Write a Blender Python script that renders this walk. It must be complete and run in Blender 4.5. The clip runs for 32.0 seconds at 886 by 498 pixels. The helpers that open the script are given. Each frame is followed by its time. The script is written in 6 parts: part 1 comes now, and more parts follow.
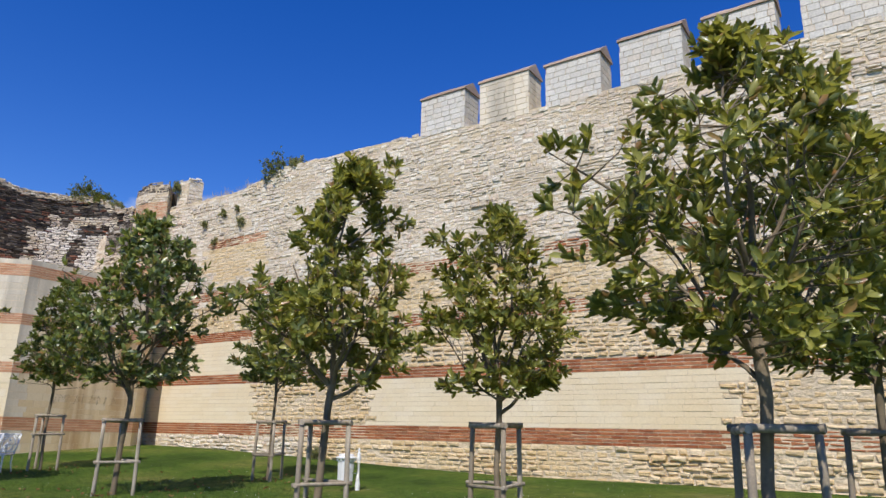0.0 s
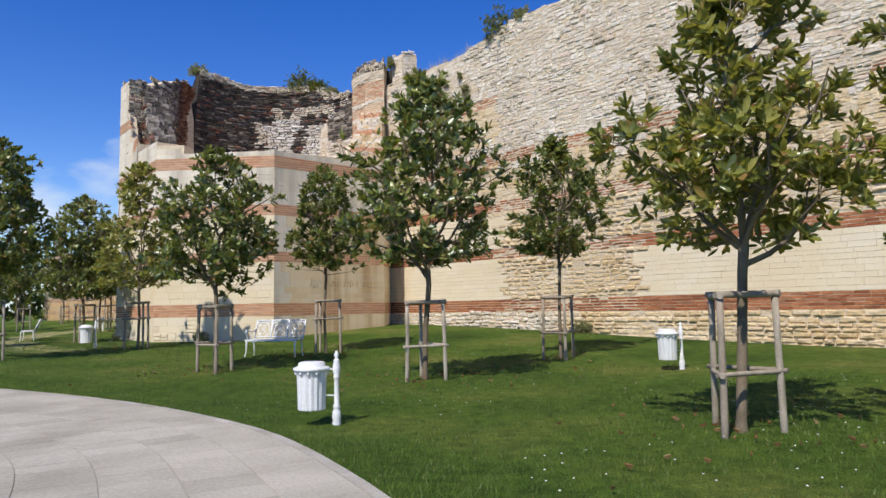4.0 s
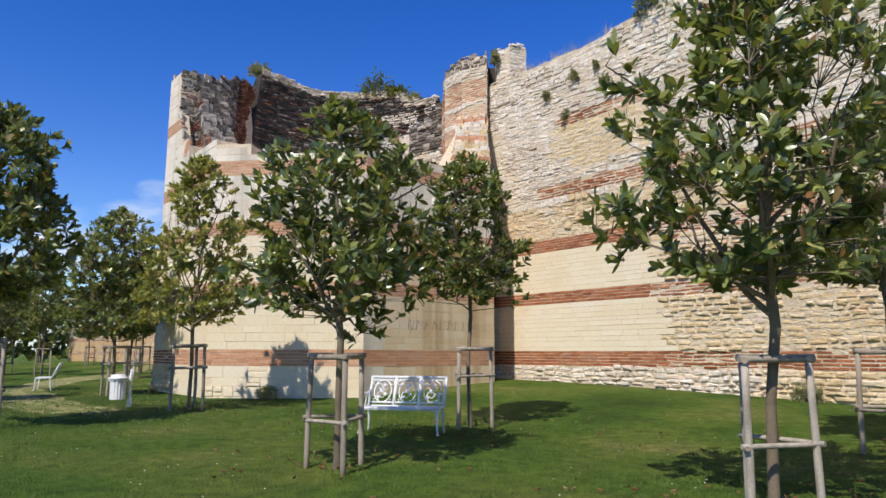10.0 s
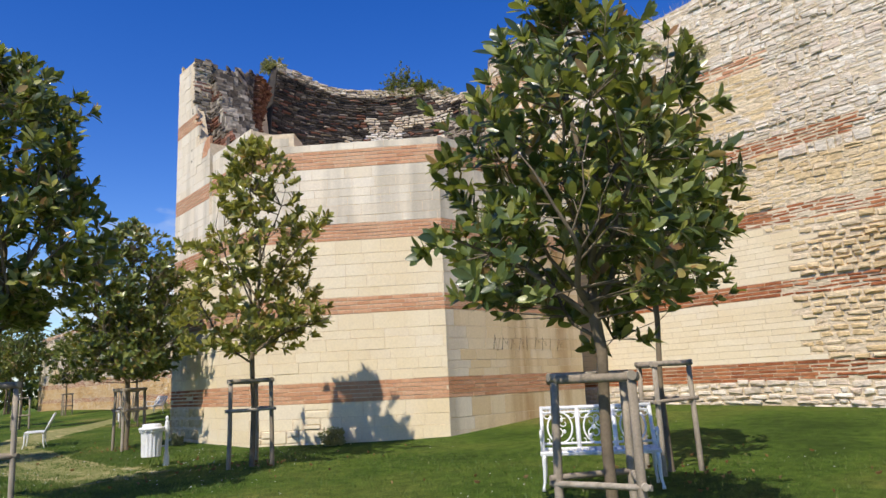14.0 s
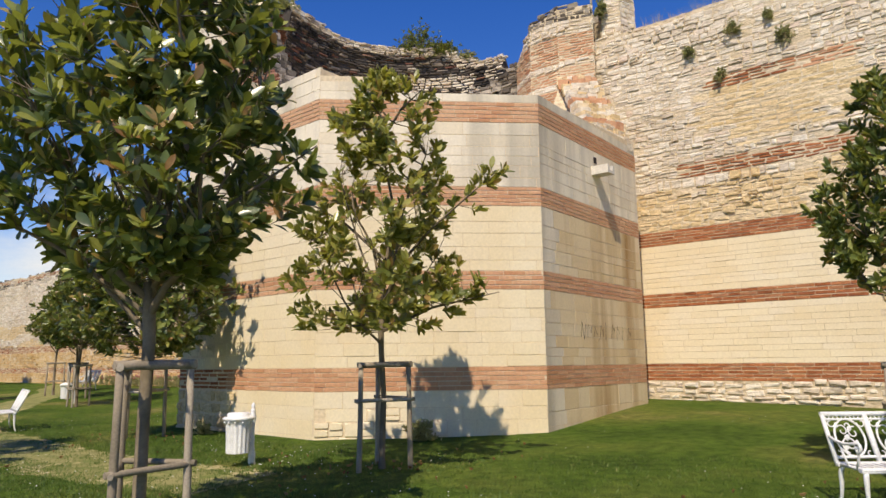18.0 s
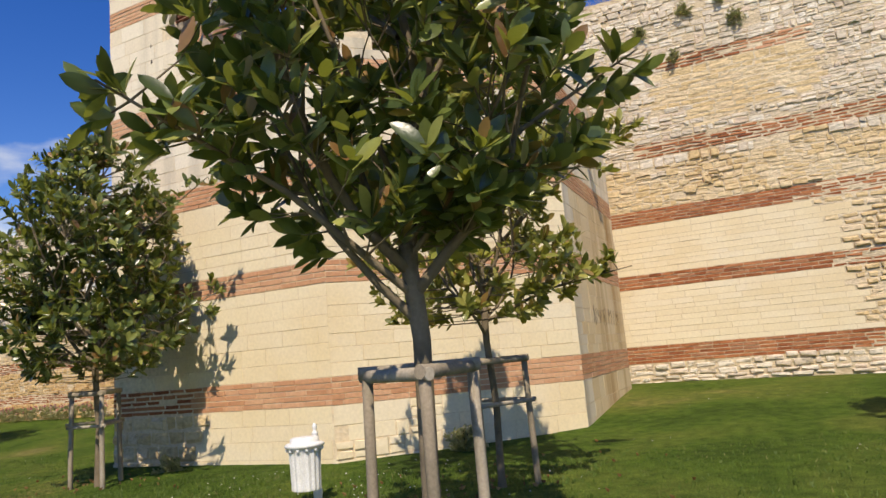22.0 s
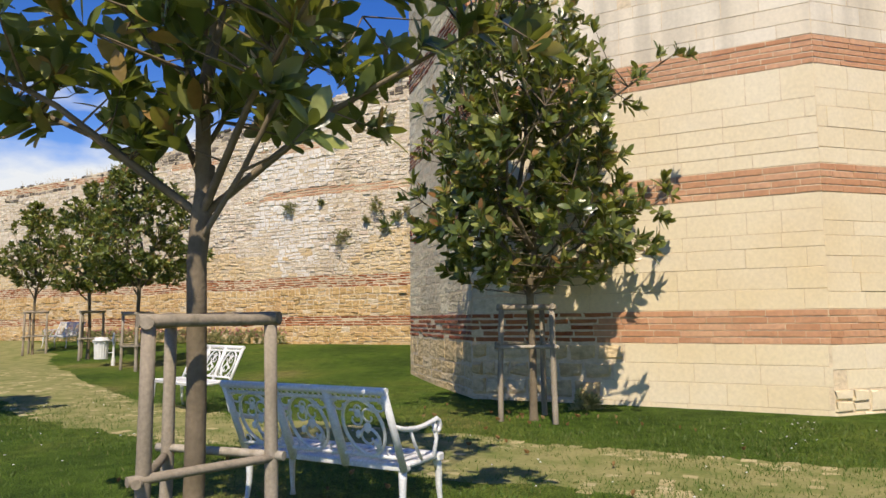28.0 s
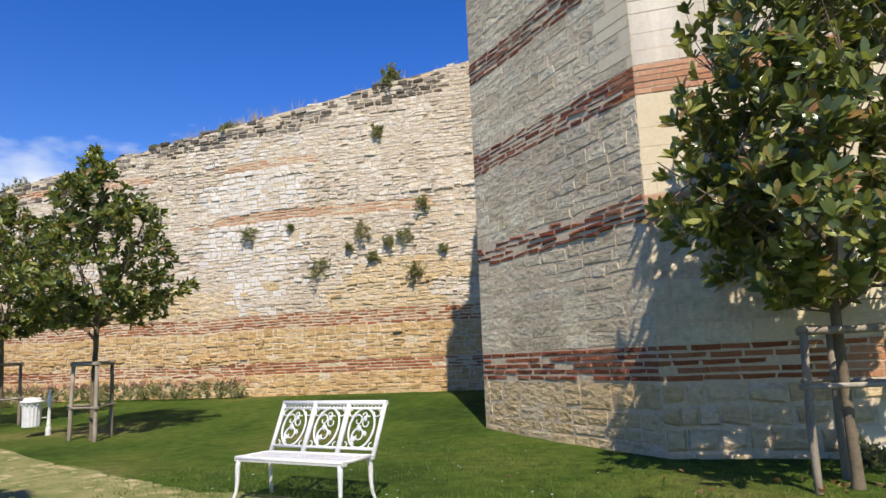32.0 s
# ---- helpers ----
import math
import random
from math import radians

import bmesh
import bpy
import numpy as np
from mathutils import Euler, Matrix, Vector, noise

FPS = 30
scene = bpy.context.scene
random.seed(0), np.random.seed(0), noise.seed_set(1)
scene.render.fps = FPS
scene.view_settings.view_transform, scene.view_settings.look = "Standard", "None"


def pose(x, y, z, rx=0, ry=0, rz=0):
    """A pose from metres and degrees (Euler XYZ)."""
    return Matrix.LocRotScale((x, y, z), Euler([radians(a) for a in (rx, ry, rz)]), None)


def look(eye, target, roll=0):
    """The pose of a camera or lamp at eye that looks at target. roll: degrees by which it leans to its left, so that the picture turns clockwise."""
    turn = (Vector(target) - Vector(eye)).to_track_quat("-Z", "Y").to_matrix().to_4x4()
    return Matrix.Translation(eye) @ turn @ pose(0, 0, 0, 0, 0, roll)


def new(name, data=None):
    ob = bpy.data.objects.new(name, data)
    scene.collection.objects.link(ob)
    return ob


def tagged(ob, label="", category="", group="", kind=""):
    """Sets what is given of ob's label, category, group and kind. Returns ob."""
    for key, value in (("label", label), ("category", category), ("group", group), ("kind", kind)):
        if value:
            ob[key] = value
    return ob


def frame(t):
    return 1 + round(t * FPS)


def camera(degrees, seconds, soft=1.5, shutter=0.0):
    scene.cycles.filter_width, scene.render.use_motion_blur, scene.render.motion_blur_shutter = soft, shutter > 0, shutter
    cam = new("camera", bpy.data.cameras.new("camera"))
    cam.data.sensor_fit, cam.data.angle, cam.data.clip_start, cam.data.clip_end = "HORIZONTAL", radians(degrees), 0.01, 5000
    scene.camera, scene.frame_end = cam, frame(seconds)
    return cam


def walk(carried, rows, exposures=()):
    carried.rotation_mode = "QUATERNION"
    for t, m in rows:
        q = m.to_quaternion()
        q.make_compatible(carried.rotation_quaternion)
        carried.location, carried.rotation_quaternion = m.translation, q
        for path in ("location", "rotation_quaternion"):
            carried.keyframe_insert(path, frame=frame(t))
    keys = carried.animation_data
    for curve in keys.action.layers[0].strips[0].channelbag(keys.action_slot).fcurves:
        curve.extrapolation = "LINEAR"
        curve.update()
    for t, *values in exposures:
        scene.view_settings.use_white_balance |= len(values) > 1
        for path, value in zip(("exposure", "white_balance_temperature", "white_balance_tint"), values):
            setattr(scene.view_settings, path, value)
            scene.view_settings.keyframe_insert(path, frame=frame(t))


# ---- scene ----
cam = camera(65.1, 32.0)
PATH = [
    (0, (0.653, 0.703, 1.375), (1.167, 2.564, 1.898), 1.4),
    (0.5, (0.421, 0.951, 1.385), (0.838, 2.865, 1.792), -1.4),
    (1, (0.34, 1.078, 1.411), (0.467, 3.026, 1.846), -1.7),
    (1.5, (0.192, 1.29, 1.394), (0.155, 3.279, 1.599), 1.0),
    (2, (-0.063, 1.65, 1.376), (-0.062, 3.641, 1.559), -2.2),
    (2.5, (-0.422, 2.133, 1.369), (-0.484, 4.129, 1.485), -2.2),
    (3, (-0.833, 2.591, 1.361), (-0.943, 4.578, 1.555), -1.2),
    (3.5, (-1.159, 2.954, 1.449), (-1.192, 4.946, 1.618), -1.8),
    (5.5, (-2.332, 5.18, 1.425), (-2.213, 7.169, 1.601), 1.0),
    (6, (-2.585, 5.63, 1.451), (-2.483, 7.616, 1.664), 0.2),
    (6.5, (-2.757, 6.131, 1.456), (-2.74, 8.112, 1.728), -1.1),
    (7, (-3.004, 6.632, 1.451), (-3.037, 8.618, 1.689), 0.2),
    (7.5, (-3.237, 7.075, 1.481), (-3.239, 9.06, 1.726), -1.2),
    (8, (-3.458, 7.528, 1.522), (-3.564, 9.507, 1.792), -1.2),
    (8.5, (-3.747, 8.003, 1.513), (-3.753, 9.982, 1.805), -1.3),
    (9, (-4.014, 8.521, 1.511), (-4.091, 10.487, 1.871), -1.9),
    (9.5, (-4.357, 9.029, 1.549), (-4.456, 11.0, 1.873), -0.9),
    (10, (-4.72, 9.513, 1.586), (-4.758, 11.49, 1.886), 0.2),
    (10.5, (-5.036, 9.97, 1.612), (-4.961, 11.943, 1.932), -0.0),
    (11, (-5.37, 10.422, 1.598), (-5.251, 12.379, 1.991), -0.1),
    (11.5, (-5.668, 10.9, 1.586), (-5.624, 12.856, 2.0), -0.8),
    (12, (-6.053, 11.31, 1.596), (-6.063, 13.274, 1.976), 0.3),
    (12.5, (-6.468, 11.663, 1.603), (-6.408, 13.635, 1.933), -2.0),
    (13, (-6.841, 12.114, 1.609), (-6.811, 14.082, 1.964), -1.6),
    (13.5, (-7.262, 12.602, 1.568), (-7.108, 14.561, 1.941), -2.1),
    (14, (-7.664, 12.976, 1.559), (-7.608, 14.938, 1.939), -2.7),
    (14.5, (-8.129, 13.355, 1.581), (-7.993, 15.313, 1.966), -2.6),
    (16.5, (-10.171, 14.445, 1.77), (-9.736, 16.344, 2.222), -0.4),
    (17, (-10.619, 14.732, 1.761), (-10.112, 16.613, 2.216), 1.7),
    (17.5, (-11.13, 14.971, 1.764), (-10.534, 16.853, 2.086), 1.0),
    (18, (-11.674, 15.29, 1.77), (-11.321, 17.232, 2.095), -0.6),
    (18.5, (-12.145, 15.6, 1.768), (-11.695, 17.518, 2.115), -1.8),
    (19, (-12.58, 15.934, 1.78), (-12.067, 17.833, 2.141), -2.7),
    (19.5, (-12.96, 16.3, 1.769), (-12.36, 18.18, 2.094), -1.4),
    (20, (-13.261, 16.605, 1.765), (-12.508, 18.438, 2.035), -2.3),
    (20.5, (-13.502, 16.834, 1.774), (-12.896, 18.706, 2.132), -3.1),
    (21, (-13.8, 17.172, 1.779), (-13.078, 18.996, 2.169), -3.1),
    (21.5, (-14.125, 17.721, 1.814), (-13.36, 19.529, 2.199), -2.6),
    (22, (-14.677, 18.044, 1.835), (-13.838, 19.833, 2.146), -4.9),
    (22.5, (-15.127, 18.457, 1.836), (-14.16, 20.185, 2.118), -2.2),
    (23, (-15.509, 18.849, 1.827), (-14.623, 20.597, 2.224), -3.6),
    (23.5, (-15.935, 19.226, 1.756), (-14.904, 20.896, 2.145), -4.3),
    (24, (-16.273, 19.63, 1.688), (-15.275, 21.306, 2.133), -2.7),
    (24.5, (-16.68, 20.003, 1.749), (-15.711, 21.696, 2.191), -0.8),
    (25, (-17.104, 20.372, 1.783), (-16.245, 22.131, 2.194), 1.0),
    (25.5, (-17.47, 20.846, 1.768), (-16.746, 22.665, 2.175), 3.3),
    (26, (-17.845, 21.191, 1.709), (-17.178, 23.048, 2.041), 1.8),
    (26.5, (-18.204, 21.578, 1.703), (-17.554, 23.439, 2.039), 0.5),
    (28.5, (-19.991, 23.156, 1.619), (-19.151, 24.963, 1.79), -0.8),
    (29, (-20.395, 23.727, 1.63), (-19.452, 25.458, 1.968), -1.0),
    (29.5, (-20.781, 24.295, 1.661), (-19.864, 26.058, 1.893), -0.9),
    (30, (-21.106, 24.772, 1.678), (-20.076, 26.468, 1.929), -1.0),
    (30.5, (-21.39, 25.307, 1.663), (-20.316, 26.979, 1.888), 1.7),
    (31, (-21.581, 25.85, 1.642), (-20.441, 27.489, 1.764), 0.5),
    (31.5, (-21.647, 26.422, 1.633), (-20.569, 28.097, 1.81), -1.4),
    (32, (-21.704, 27.107, 1.626), (-20.618, 28.756, 1.941), -2.3),
]
walk(cam, [(t, look(eye, target, roll)) for t, eye, target, roll in PATH],
     exposures=[(0, 0.0, 6050, 10), (9, 0.05, 6000, 10), (14, 0.12, 6300, 10), (17, 0.08, 7000, 10), (22, 0.05, 7000, 10), (24, 0.02, 6600, 10),
                (26, 0.0, 6450, 10), (28.5, 0.15, 6900, 10), (30, 0.2, 6500, 10), (31, 0.28, 6450, 10), (32, 0.2, 6350, 10)])

# ---- world, sun, exposure ----
TRAVEL = Vector((0.465, 0.885, -1.22)).normalized()
world = bpy.data.worlds.new("sky")
scene.world = world
world.use_nodes = True
wn = world.node_tree
sky = wn.nodes.new("ShaderNodeTexSky")
sky.sky_type = "NISHITA"
sky.sun_disc = False
sky.sun_elevation = math.asin(-TRAVEL.z)
sky.sun_rotation = math.atan2(-TRAVEL.x, -TRAVEL.y)
sky.altitude = 0
sky.air_density, sky.dust_density, sky.ozone_density = 1.0, 0.0, 1.8
wn.nodes["Background"].inputs["Strength"].default_value = 0.12
deep = wn.nodes.new("ShaderNodeHueSaturation")
deep.inputs["Hue"].default_value, deep.inputs["Saturation"].default_value = 0.522, 1.42
deep.inputs["Value"].default_value = 1.2
wn.links.new(sky.outputs["Color"], deep.inputs["Color"])
wn.links.new(deep.outputs["Color"], wn.nodes["Background"].inputs["Color"])
sun_data = bpy.data.lights.new("sun", "SUN")
sun_data.energy, sun_data.angle, sun_data.color = 5.0, radians(0.55), (1.0, 0.90, 0.77)
sun = new("sun", sun_data)
sun.matrix_world = Matrix.Translation((-20, -20, 40)) @ TRAVEL.to_track_quat("-Z", "Y").to_matrix().to_4x4()

# ---- materials ----


def node_mat(name, rough=0.8, metal=0.0, spec=0.5):
    m = bpy.data.materials.new(name)
    m.use_nodes = True
    b = m.node_tree.nodes["Principled BSDF"]
    b.inputs["Roughness"].default_value = rough
    b.inputs["Metallic"].default_value = metal
    b.inputs["Specular IOR Level"].default_value = spec
    return m, m.node_tree.nodes, m.node_tree.links, b


def ramp(nodes, stops):
    r = nodes.new("ShaderNodeValToRGB")
    e = r.color_ramp.elements
    while len(e) < len(stops):
        e.new(0.5)
    for el, (p, c) in zip(e, stops):
        el.position, el.color = p, (*c, 1)
    return r


def noise_tex(nodes, links, scale, detail=4.0, squash=None):
    tc = nodes.new("ShaderNodeTexCoord")
    geo = nodes.new("ShaderNodeNewGeometry")
    n = nodes.new("ShaderNodeTexNoise")
    n.inputs["Scale"].default_value, n.inputs["Detail"].default_value = scale, detail
    if squash:
        mp = nodes.new("ShaderNodeMapping")
        mp.inputs["Scale"].default_value = squash
        links.new(geo.outputs["Position"], mp.inputs["Vector"])
        links.new(mp.outputs["Vector"], n.inputs["Vector"])
    else:
        links.new(geo.outputs["Position"], n.inputs["Vector"])
    return n


def mix(nodes, links, kind, fac, a, b):
    x = nodes.new("ShaderNodeMix")
    x.data_type, x.blend_type = "RGBA", kind
    for sock, v in ((x.inputs["Factor"], fac), (x.inputs["A"], a), (x.inputs["B"], b)):
        if isinstance(v, (int, float)):
            sock.default_value = v
        elif isinstance(v, tuple):
            sock.default_value = (*v, 1)
        else:
            links.new(v, sock)
    return x.outputs["Result"]


def piece_random(nodes, links):
    """One random value for each loose piece, be it an island or an object."""
    geo = nodes.new("ShaderNodeNewGeometry")
    info = nodes.new("ShaderNodeObjectInfo")
    add = nodes.new("ShaderNodeMath")
    add.operation = "ADD"
    links.new(geo.outputs["Random Per Island"], add.inputs[0])
    links.new(info.outputs["Random"], add.inputs[1])
    fr = nodes.new("ShaderNodeMath")
    fr.operation = "FRACT"
    links.new(add.outputs[0], fr.inputs[0])
    return fr.outputs[0]


def pieces_mat(name, stops, stain, stain_amount, grain_scale, bump, rough=0.85, spec=0.25, stain_scale=0.7, squash=None, grain=0.8, erode=0.0):
    """A material of many pieces: a colour for each piece, broad stains, fine grain and relief."""
    m, n, l, b = node_mat(name, rough, 0, spec)
    r = ramp(n, stops)
    l.new(piece_random(n, l), r.inputs["Fac"])
    big = noise_tex(n, l, stain_scale, 5, squash)
    br = ramp(n, [(0.42, (0, 0, 0)), (0.68, (1, 1, 1))])
    l.new(big.outputs["Fac"], br.inputs["Fac"])
    mul = n.new("ShaderNodeMath")
    mul.operation = "MULTIPLY"
    mul.inputs[1].default_value = stain_amount
    l.new(br.outputs["Color"], mul.inputs[0])
    c = mix(n, l, "MIX", mul.outputs[0], r.outputs["Color"], stain)
    fine = noise_tex(n, l, grain_scale, 6)
    fr = ramp(n, [(0.25, (0.72, 0.72, 0.72)), (0.75, (1.12, 1.12, 1.12))])
    l.new(fine.outputs["Fac"], fr.inputs["Fac"])
    c = mix(n, l, "MULTIPLY", grain, c, fr.outputs["Color"])
    l.new(c, b.inputs["Base Color"])
    bp = n.new("ShaderNodeBump")
    bp.inputs["Strength"].default_value, bp.inputs["Distance"].default_value = bump, 0.02
    l.new(fine.outputs["Fac"], bp.inputs["Height"])
    if erode:
        mid = noise_tex(n, l, 4.5, 6, (1.0, 1.0, 2.2))
        deep_bump = n.new("ShaderNodeBump")
        deep_bump.inputs["Strength"].default_value, deep_bump.inputs["Distance"].default_value = erode, 0.10
        l.new(mid.outputs["Fac"], deep_bump.inputs["Height"])
        l.new(bp.outputs["Normal"], deep_bump.inputs["Normal"])
        l.new(deep_bump.outputs["Normal"], b.inputs["Normal"])
        # hollows of the eroded relief also get shade painted into the colour
        pit_shade = ramp(n, [(0.30, (0.66, 0.62, 0.56)), (0.47, (1.0, 1.0, 1.0))])
        l.new(mid.outputs["Fac"], pit_shade.inputs["Fac"])
        l.new(mix(n, l, "MULTIPLY", 0.7, c, pit_shade.outputs["Color"]), b.inputs["Base Color"])
    else:
        l.new(bp.outputs["Normal"], b.inputs["Normal"])
    return m


def thin_leaf(m, colour, share):
    """Lets some light through a leaf."""
    n, l = m.node_tree.nodes, m.node_tree.links
    tr = n.new("ShaderNodeBsdfTranslucent")
    tr.inputs["Color"].default_value = (*colour, 1)
    mx = n.new("ShaderNodeMixShader")
    mx.inputs[0].default_value = share
    l.new(n["Principled BSDF"].outputs[0], mx.inputs[1])
    l.new(tr.outputs[0], mx.inputs[2])
    l.new(mx.outputs[0], n["Material Output"].inputs["Surface"])


M_ROUGH = pieces_mat("rough_limestone", [(0.0, (0.62, 0.46, 0.245)), (0.35, (0.68, 0.52, 0.295)), (0.7, (0.74, 0.595, 0.375)), (1.0, (0.70, 0.57, 0.39))],
                     (0.64, 0.45, 0.22), 0.45, 14, 0.7, erode=0.55)
M_WHITE = pieces_mat("weathered_white_limestone", [(0.0, (0.60, 0.51, 0.395)), (0.4, (0.74, 0.655, 0.525)), (0.8, (0.80, 0.735, 0.615)), (1.0, (0.69, 0.54, 0.41))],
                     (0.54, 0.44, 0.31), 0.5, 14, 0.7, erode=0.55)
M_OCHRE = pieces_mat("ochre_limestone", [(0.0, (0.54, 0.36, 0.155)), (0.4, (0.62, 0.43, 0.20)), (0.8, (0.69, 0.51, 0.27)), (1.0, (0.62, 0.42, 0.22))],
                     (0.54, 0.32, 0.13), 0.55, 14, 0.7, erode=0.55)
M_GREY = pieces_mat("grey_weathered_stone", [(0.0, (0.62, 0.51, 0.325)), (0.4, (0.75, 0.64, 0.43)), (0.8, (0.81, 0.72, 0.51)), (1.0, (0.68, 0.55, 0.36))],
                    (0.34, 0.29, 0.22), 0.5, 14, 0.8, erode=0.3)
M_ASHLAR = pieces_mat("smooth_cream_ashlar", [(0.0, (0.735, 0.625, 0.425)), (0.3, (0.755, 0.65, 0.45)), (0.7, (0.77, 0.67, 0.475)), (1.0, (0.755, 0.66, 0.485))],
                      (0.69, 0.53, 0.29), 0.5, 22, 0.10, 0.8, 0.25, 0.45, None, 0.35)
M_ASHLAR_UP = pieces_mat("smooth_pale_ashlar", [(0.0, (0.72, 0.62, 0.46)), (0.3, (0.75, 0.655, 0.50)), (0.7, (0.775, 0.69, 0.54)), (1.0, (0.745, 0.66, 0.52))],
                         (0.37, 0.325, 0.25), 0.75, 22, 0.10, 0.8, 0.25, 1.0, (1.7, 1.7, 0.16), 0.35)
M_ASHLAR_WET = pieces_mat("water_stained_ashlar", [(0.0, (0.63, 0.485, 0.285)), (0.5, (0.69, 0.545, 0.335)), (1.0, (0.70, 0.58, 0.39))],
                          (0.36, 0.215, 0.085), 1.0, 22, 0.10, 0.8, 0.25, 1.0, (1.5, 1.5, 0.10), 0.35)
M_BRICK = pieces_mat("red_brick", [(0.0, (0.26, 0.080, 0.030)), (0.4, (0.37, 0.125, 0.048)), (0.75, (0.47, 0.19, 0.08)), (1.0, (0.36, 0.17, 0.09))],
                     (0.28, 0.14, 0.075), 0.35, 18, 0.5, erode=0.4)
M_BRICK_PALE = pieces_mat("pale_new_brick", [(0.0, (0.49, 0.235, 0.12)), (0.5, (0.56, 0.285, 0.155)), (1.0, (0.62, 0.35, 0.205))],
                          (0.60, 0.40, 0.25), 0.5, 18, 0.35)
M_BRICK_DEEP = pieces_mat("deep_red_brick", [(0.0, (0.17, 0.05, 0.025)), (0.5, (0.29, 0.085, 0.04)), (0.85, (0.40, 0.14, 0.065)), (1.0, (0.30, 0.15, 0.09))],
                          (0.16, 0.07, 0.04), 0.4, 18, 0.5, erode=0.4)
M_BURNT = pieces_mat("soot_dark_rubble", [(0.0, (0.045, 0.038, 0.034)), (0.5, (0.095, 0.080, 0.068)), (0.85, (0.17, 0.14, 0.115)), (1.0, (0.38, 0.32, 0.26))],
                     (0.030, 0.027, 0.025), 0.55, 10, 0.8)
M_MORTAR = pieces_mat("cream_mortar", [(0.0, (0.70, 0.57, 0.39)), (1.0, (0.73, 0.61, 0.43))], (0.52, 0.38, 0.23), 0.4, 16, 0.8)
M_MORTAR_W = pieces_mat("white_mortar", [(0.0, (0.64, 0.525, 0.36)), (1.0, (0.68, 0.565, 0.395))], (0.50, 0.385, 0.235), 0.5, 16, 0.8, erode=0.55)
M_MORTAR_DK = pieces_mat("soot_mortar", [(0.0, (0.045, 0.038, 0.032)), (1.0, (0.06, 0.05, 0.042))], (0.16, 0.13, 0.11), 0.5, 10, 0.8, stain_scale=0.5)
M_MERLON = pieces_mat("white_cut_block", [(0.0, (0.60, 0.56, 0.49)), (0.6, (0.72, 0.68, 0.60)), (1.0, (0.66, 0.58, 0.47))], (0.45, 0.42, 0.37), 0.3, 18, 0.3)
M_CAP = pieces_mat("mortared_brick_cap", [(0.0, (0.36, 0.25, 0.18)), (1.0, (0.48, 0.36, 0.27))], (0.28, 0.20, 0.15), 0.5, 14, 0.6)
M_LEAF = pieces_mat("glossy_leaf", [(0.0, (0.028, 0.048, 0.018)), (0.42, (0.075, 0.108, 0.032)), (0.68, (0.17, 0.21, 0.05)), (0.90, (0.42, 0.42, 0.115)), (0.95, (0.34, 0.19, 0.07)), (1.0, (0.26, 0.12, 0.05))],
                    (0.08, 0.125, 0.035), 0.3, 30, 0.1, 0.30, 0.6, 1.2)
thin_leaf(M_LEAF, (0.42, 0.46, 0.06), 0.25)
M_LEAF_YOUNG = pieces_mat("yellow_green_leaf", [(0.0, (0.05, 0.075, 0.02)), (0.35, (0.15, 0.175, 0.04)), (0.65, (0.31, 0.31, 0.065)), (0.90, (0.50, 0.46, 0.13)), (0.95, (0.36, 0.20, 0.07)), (1.0, (0.26, 0.12, 0.05))],
                          (0.12, 0.15, 0.035), 0.25, 30, 0.1, 0.30, 0.6, 1.2)
thin_leaf(M_LEAF_YOUNG, (0.52, 0.50, 0.07), 0.34)
M_LEAF_DULL = pieces_mat("dull_leaf", [(0.0, (0.26, 0.265, 0.13)), (0.6, (0.37, 0.36, 0.19)), (1.0, (0.50, 0.44, 0.28))], (0.24, 0.235, 0.11), 0.4, 30, 0.1, 0.6, 0.3)
thin_leaf(M_LEAF_DULL, (0.42, 0.45, 0.14), 0.4)
M_LEAF_DRY = pieces_mat("dry_leaf", [(0.0, (0.16, 0.08, 0.03)), (0.6, (0.28, 0.16, 0.06)), (1.0, (0.40, 0.27, 0.12))], (0.12, 0.06, 0.03), 0.3, 40, 0.2, 0.7, 0.2)
M_BARK = pieces_mat("grey_brown_bark", [(0.0, (0.19, 0.148, 0.098)), (1.0, (0.245, 0.195, 0.132))], (0.11, 0.09, 0.058), 0.7, 40, 0.3, 0.9, 0.2, 5)
M_WOOD = pieces_mat("weathered_grey_pole", [(0.0, (0.27, 0.222, 0.16)), (0.6, (0.37, 0.31, 0.235)), (1.0, (0.44, 0.385, 0.305))], (0.17, 0.145, 0.095), 0.55, 50, 0.18, 0.85, 0.2, 4, (3, 3, 0.6))
M_PAINT = pieces_mat("white_metal_paint", [(0.0, (0.74, 0.74, 0.72)), (1.0, (0.80, 0.80, 0.78))], (0.60, 0.59, 0.55), 0.35, 60, 0.06, 0.38, 0.5, 6)
M_TWIG = pieces_mat("dark_twig", [(0.0, (0.07, 0.05, 0.035)), (1.0, (0.10, 0.08, 0.05))], (0.05, 0.04, 0.03), 0.4, 40, 0.3)
M_BLADE = pieces_mat("grass_blade", [(0.0, (0.065, 0.12, 0.018)), (0.6, (0.105, 0.18, 0.028)), (0.9, (0.17, 0.22, 0.045)), (1.0, (0.30, 0.25, 0.11))], (0.12, 0.15, 0.035), 0.4, 20, 0.1, 0.55, 0.3, 0.5)
thin_leaf(M_BLADE, (0.12, 0.2, 0.03), 0.3)
M_FLOWER = pieces_mat("pink_petal", [(0.0, (0.45, 0.10, 0.14)), (0.5, (0.55, 0.22, 0.22)), (1.0, (0.6, 0.4, 0.33))], (0.3, 0.08, 0.08), 0.3, 20, 0.1, 0.6)
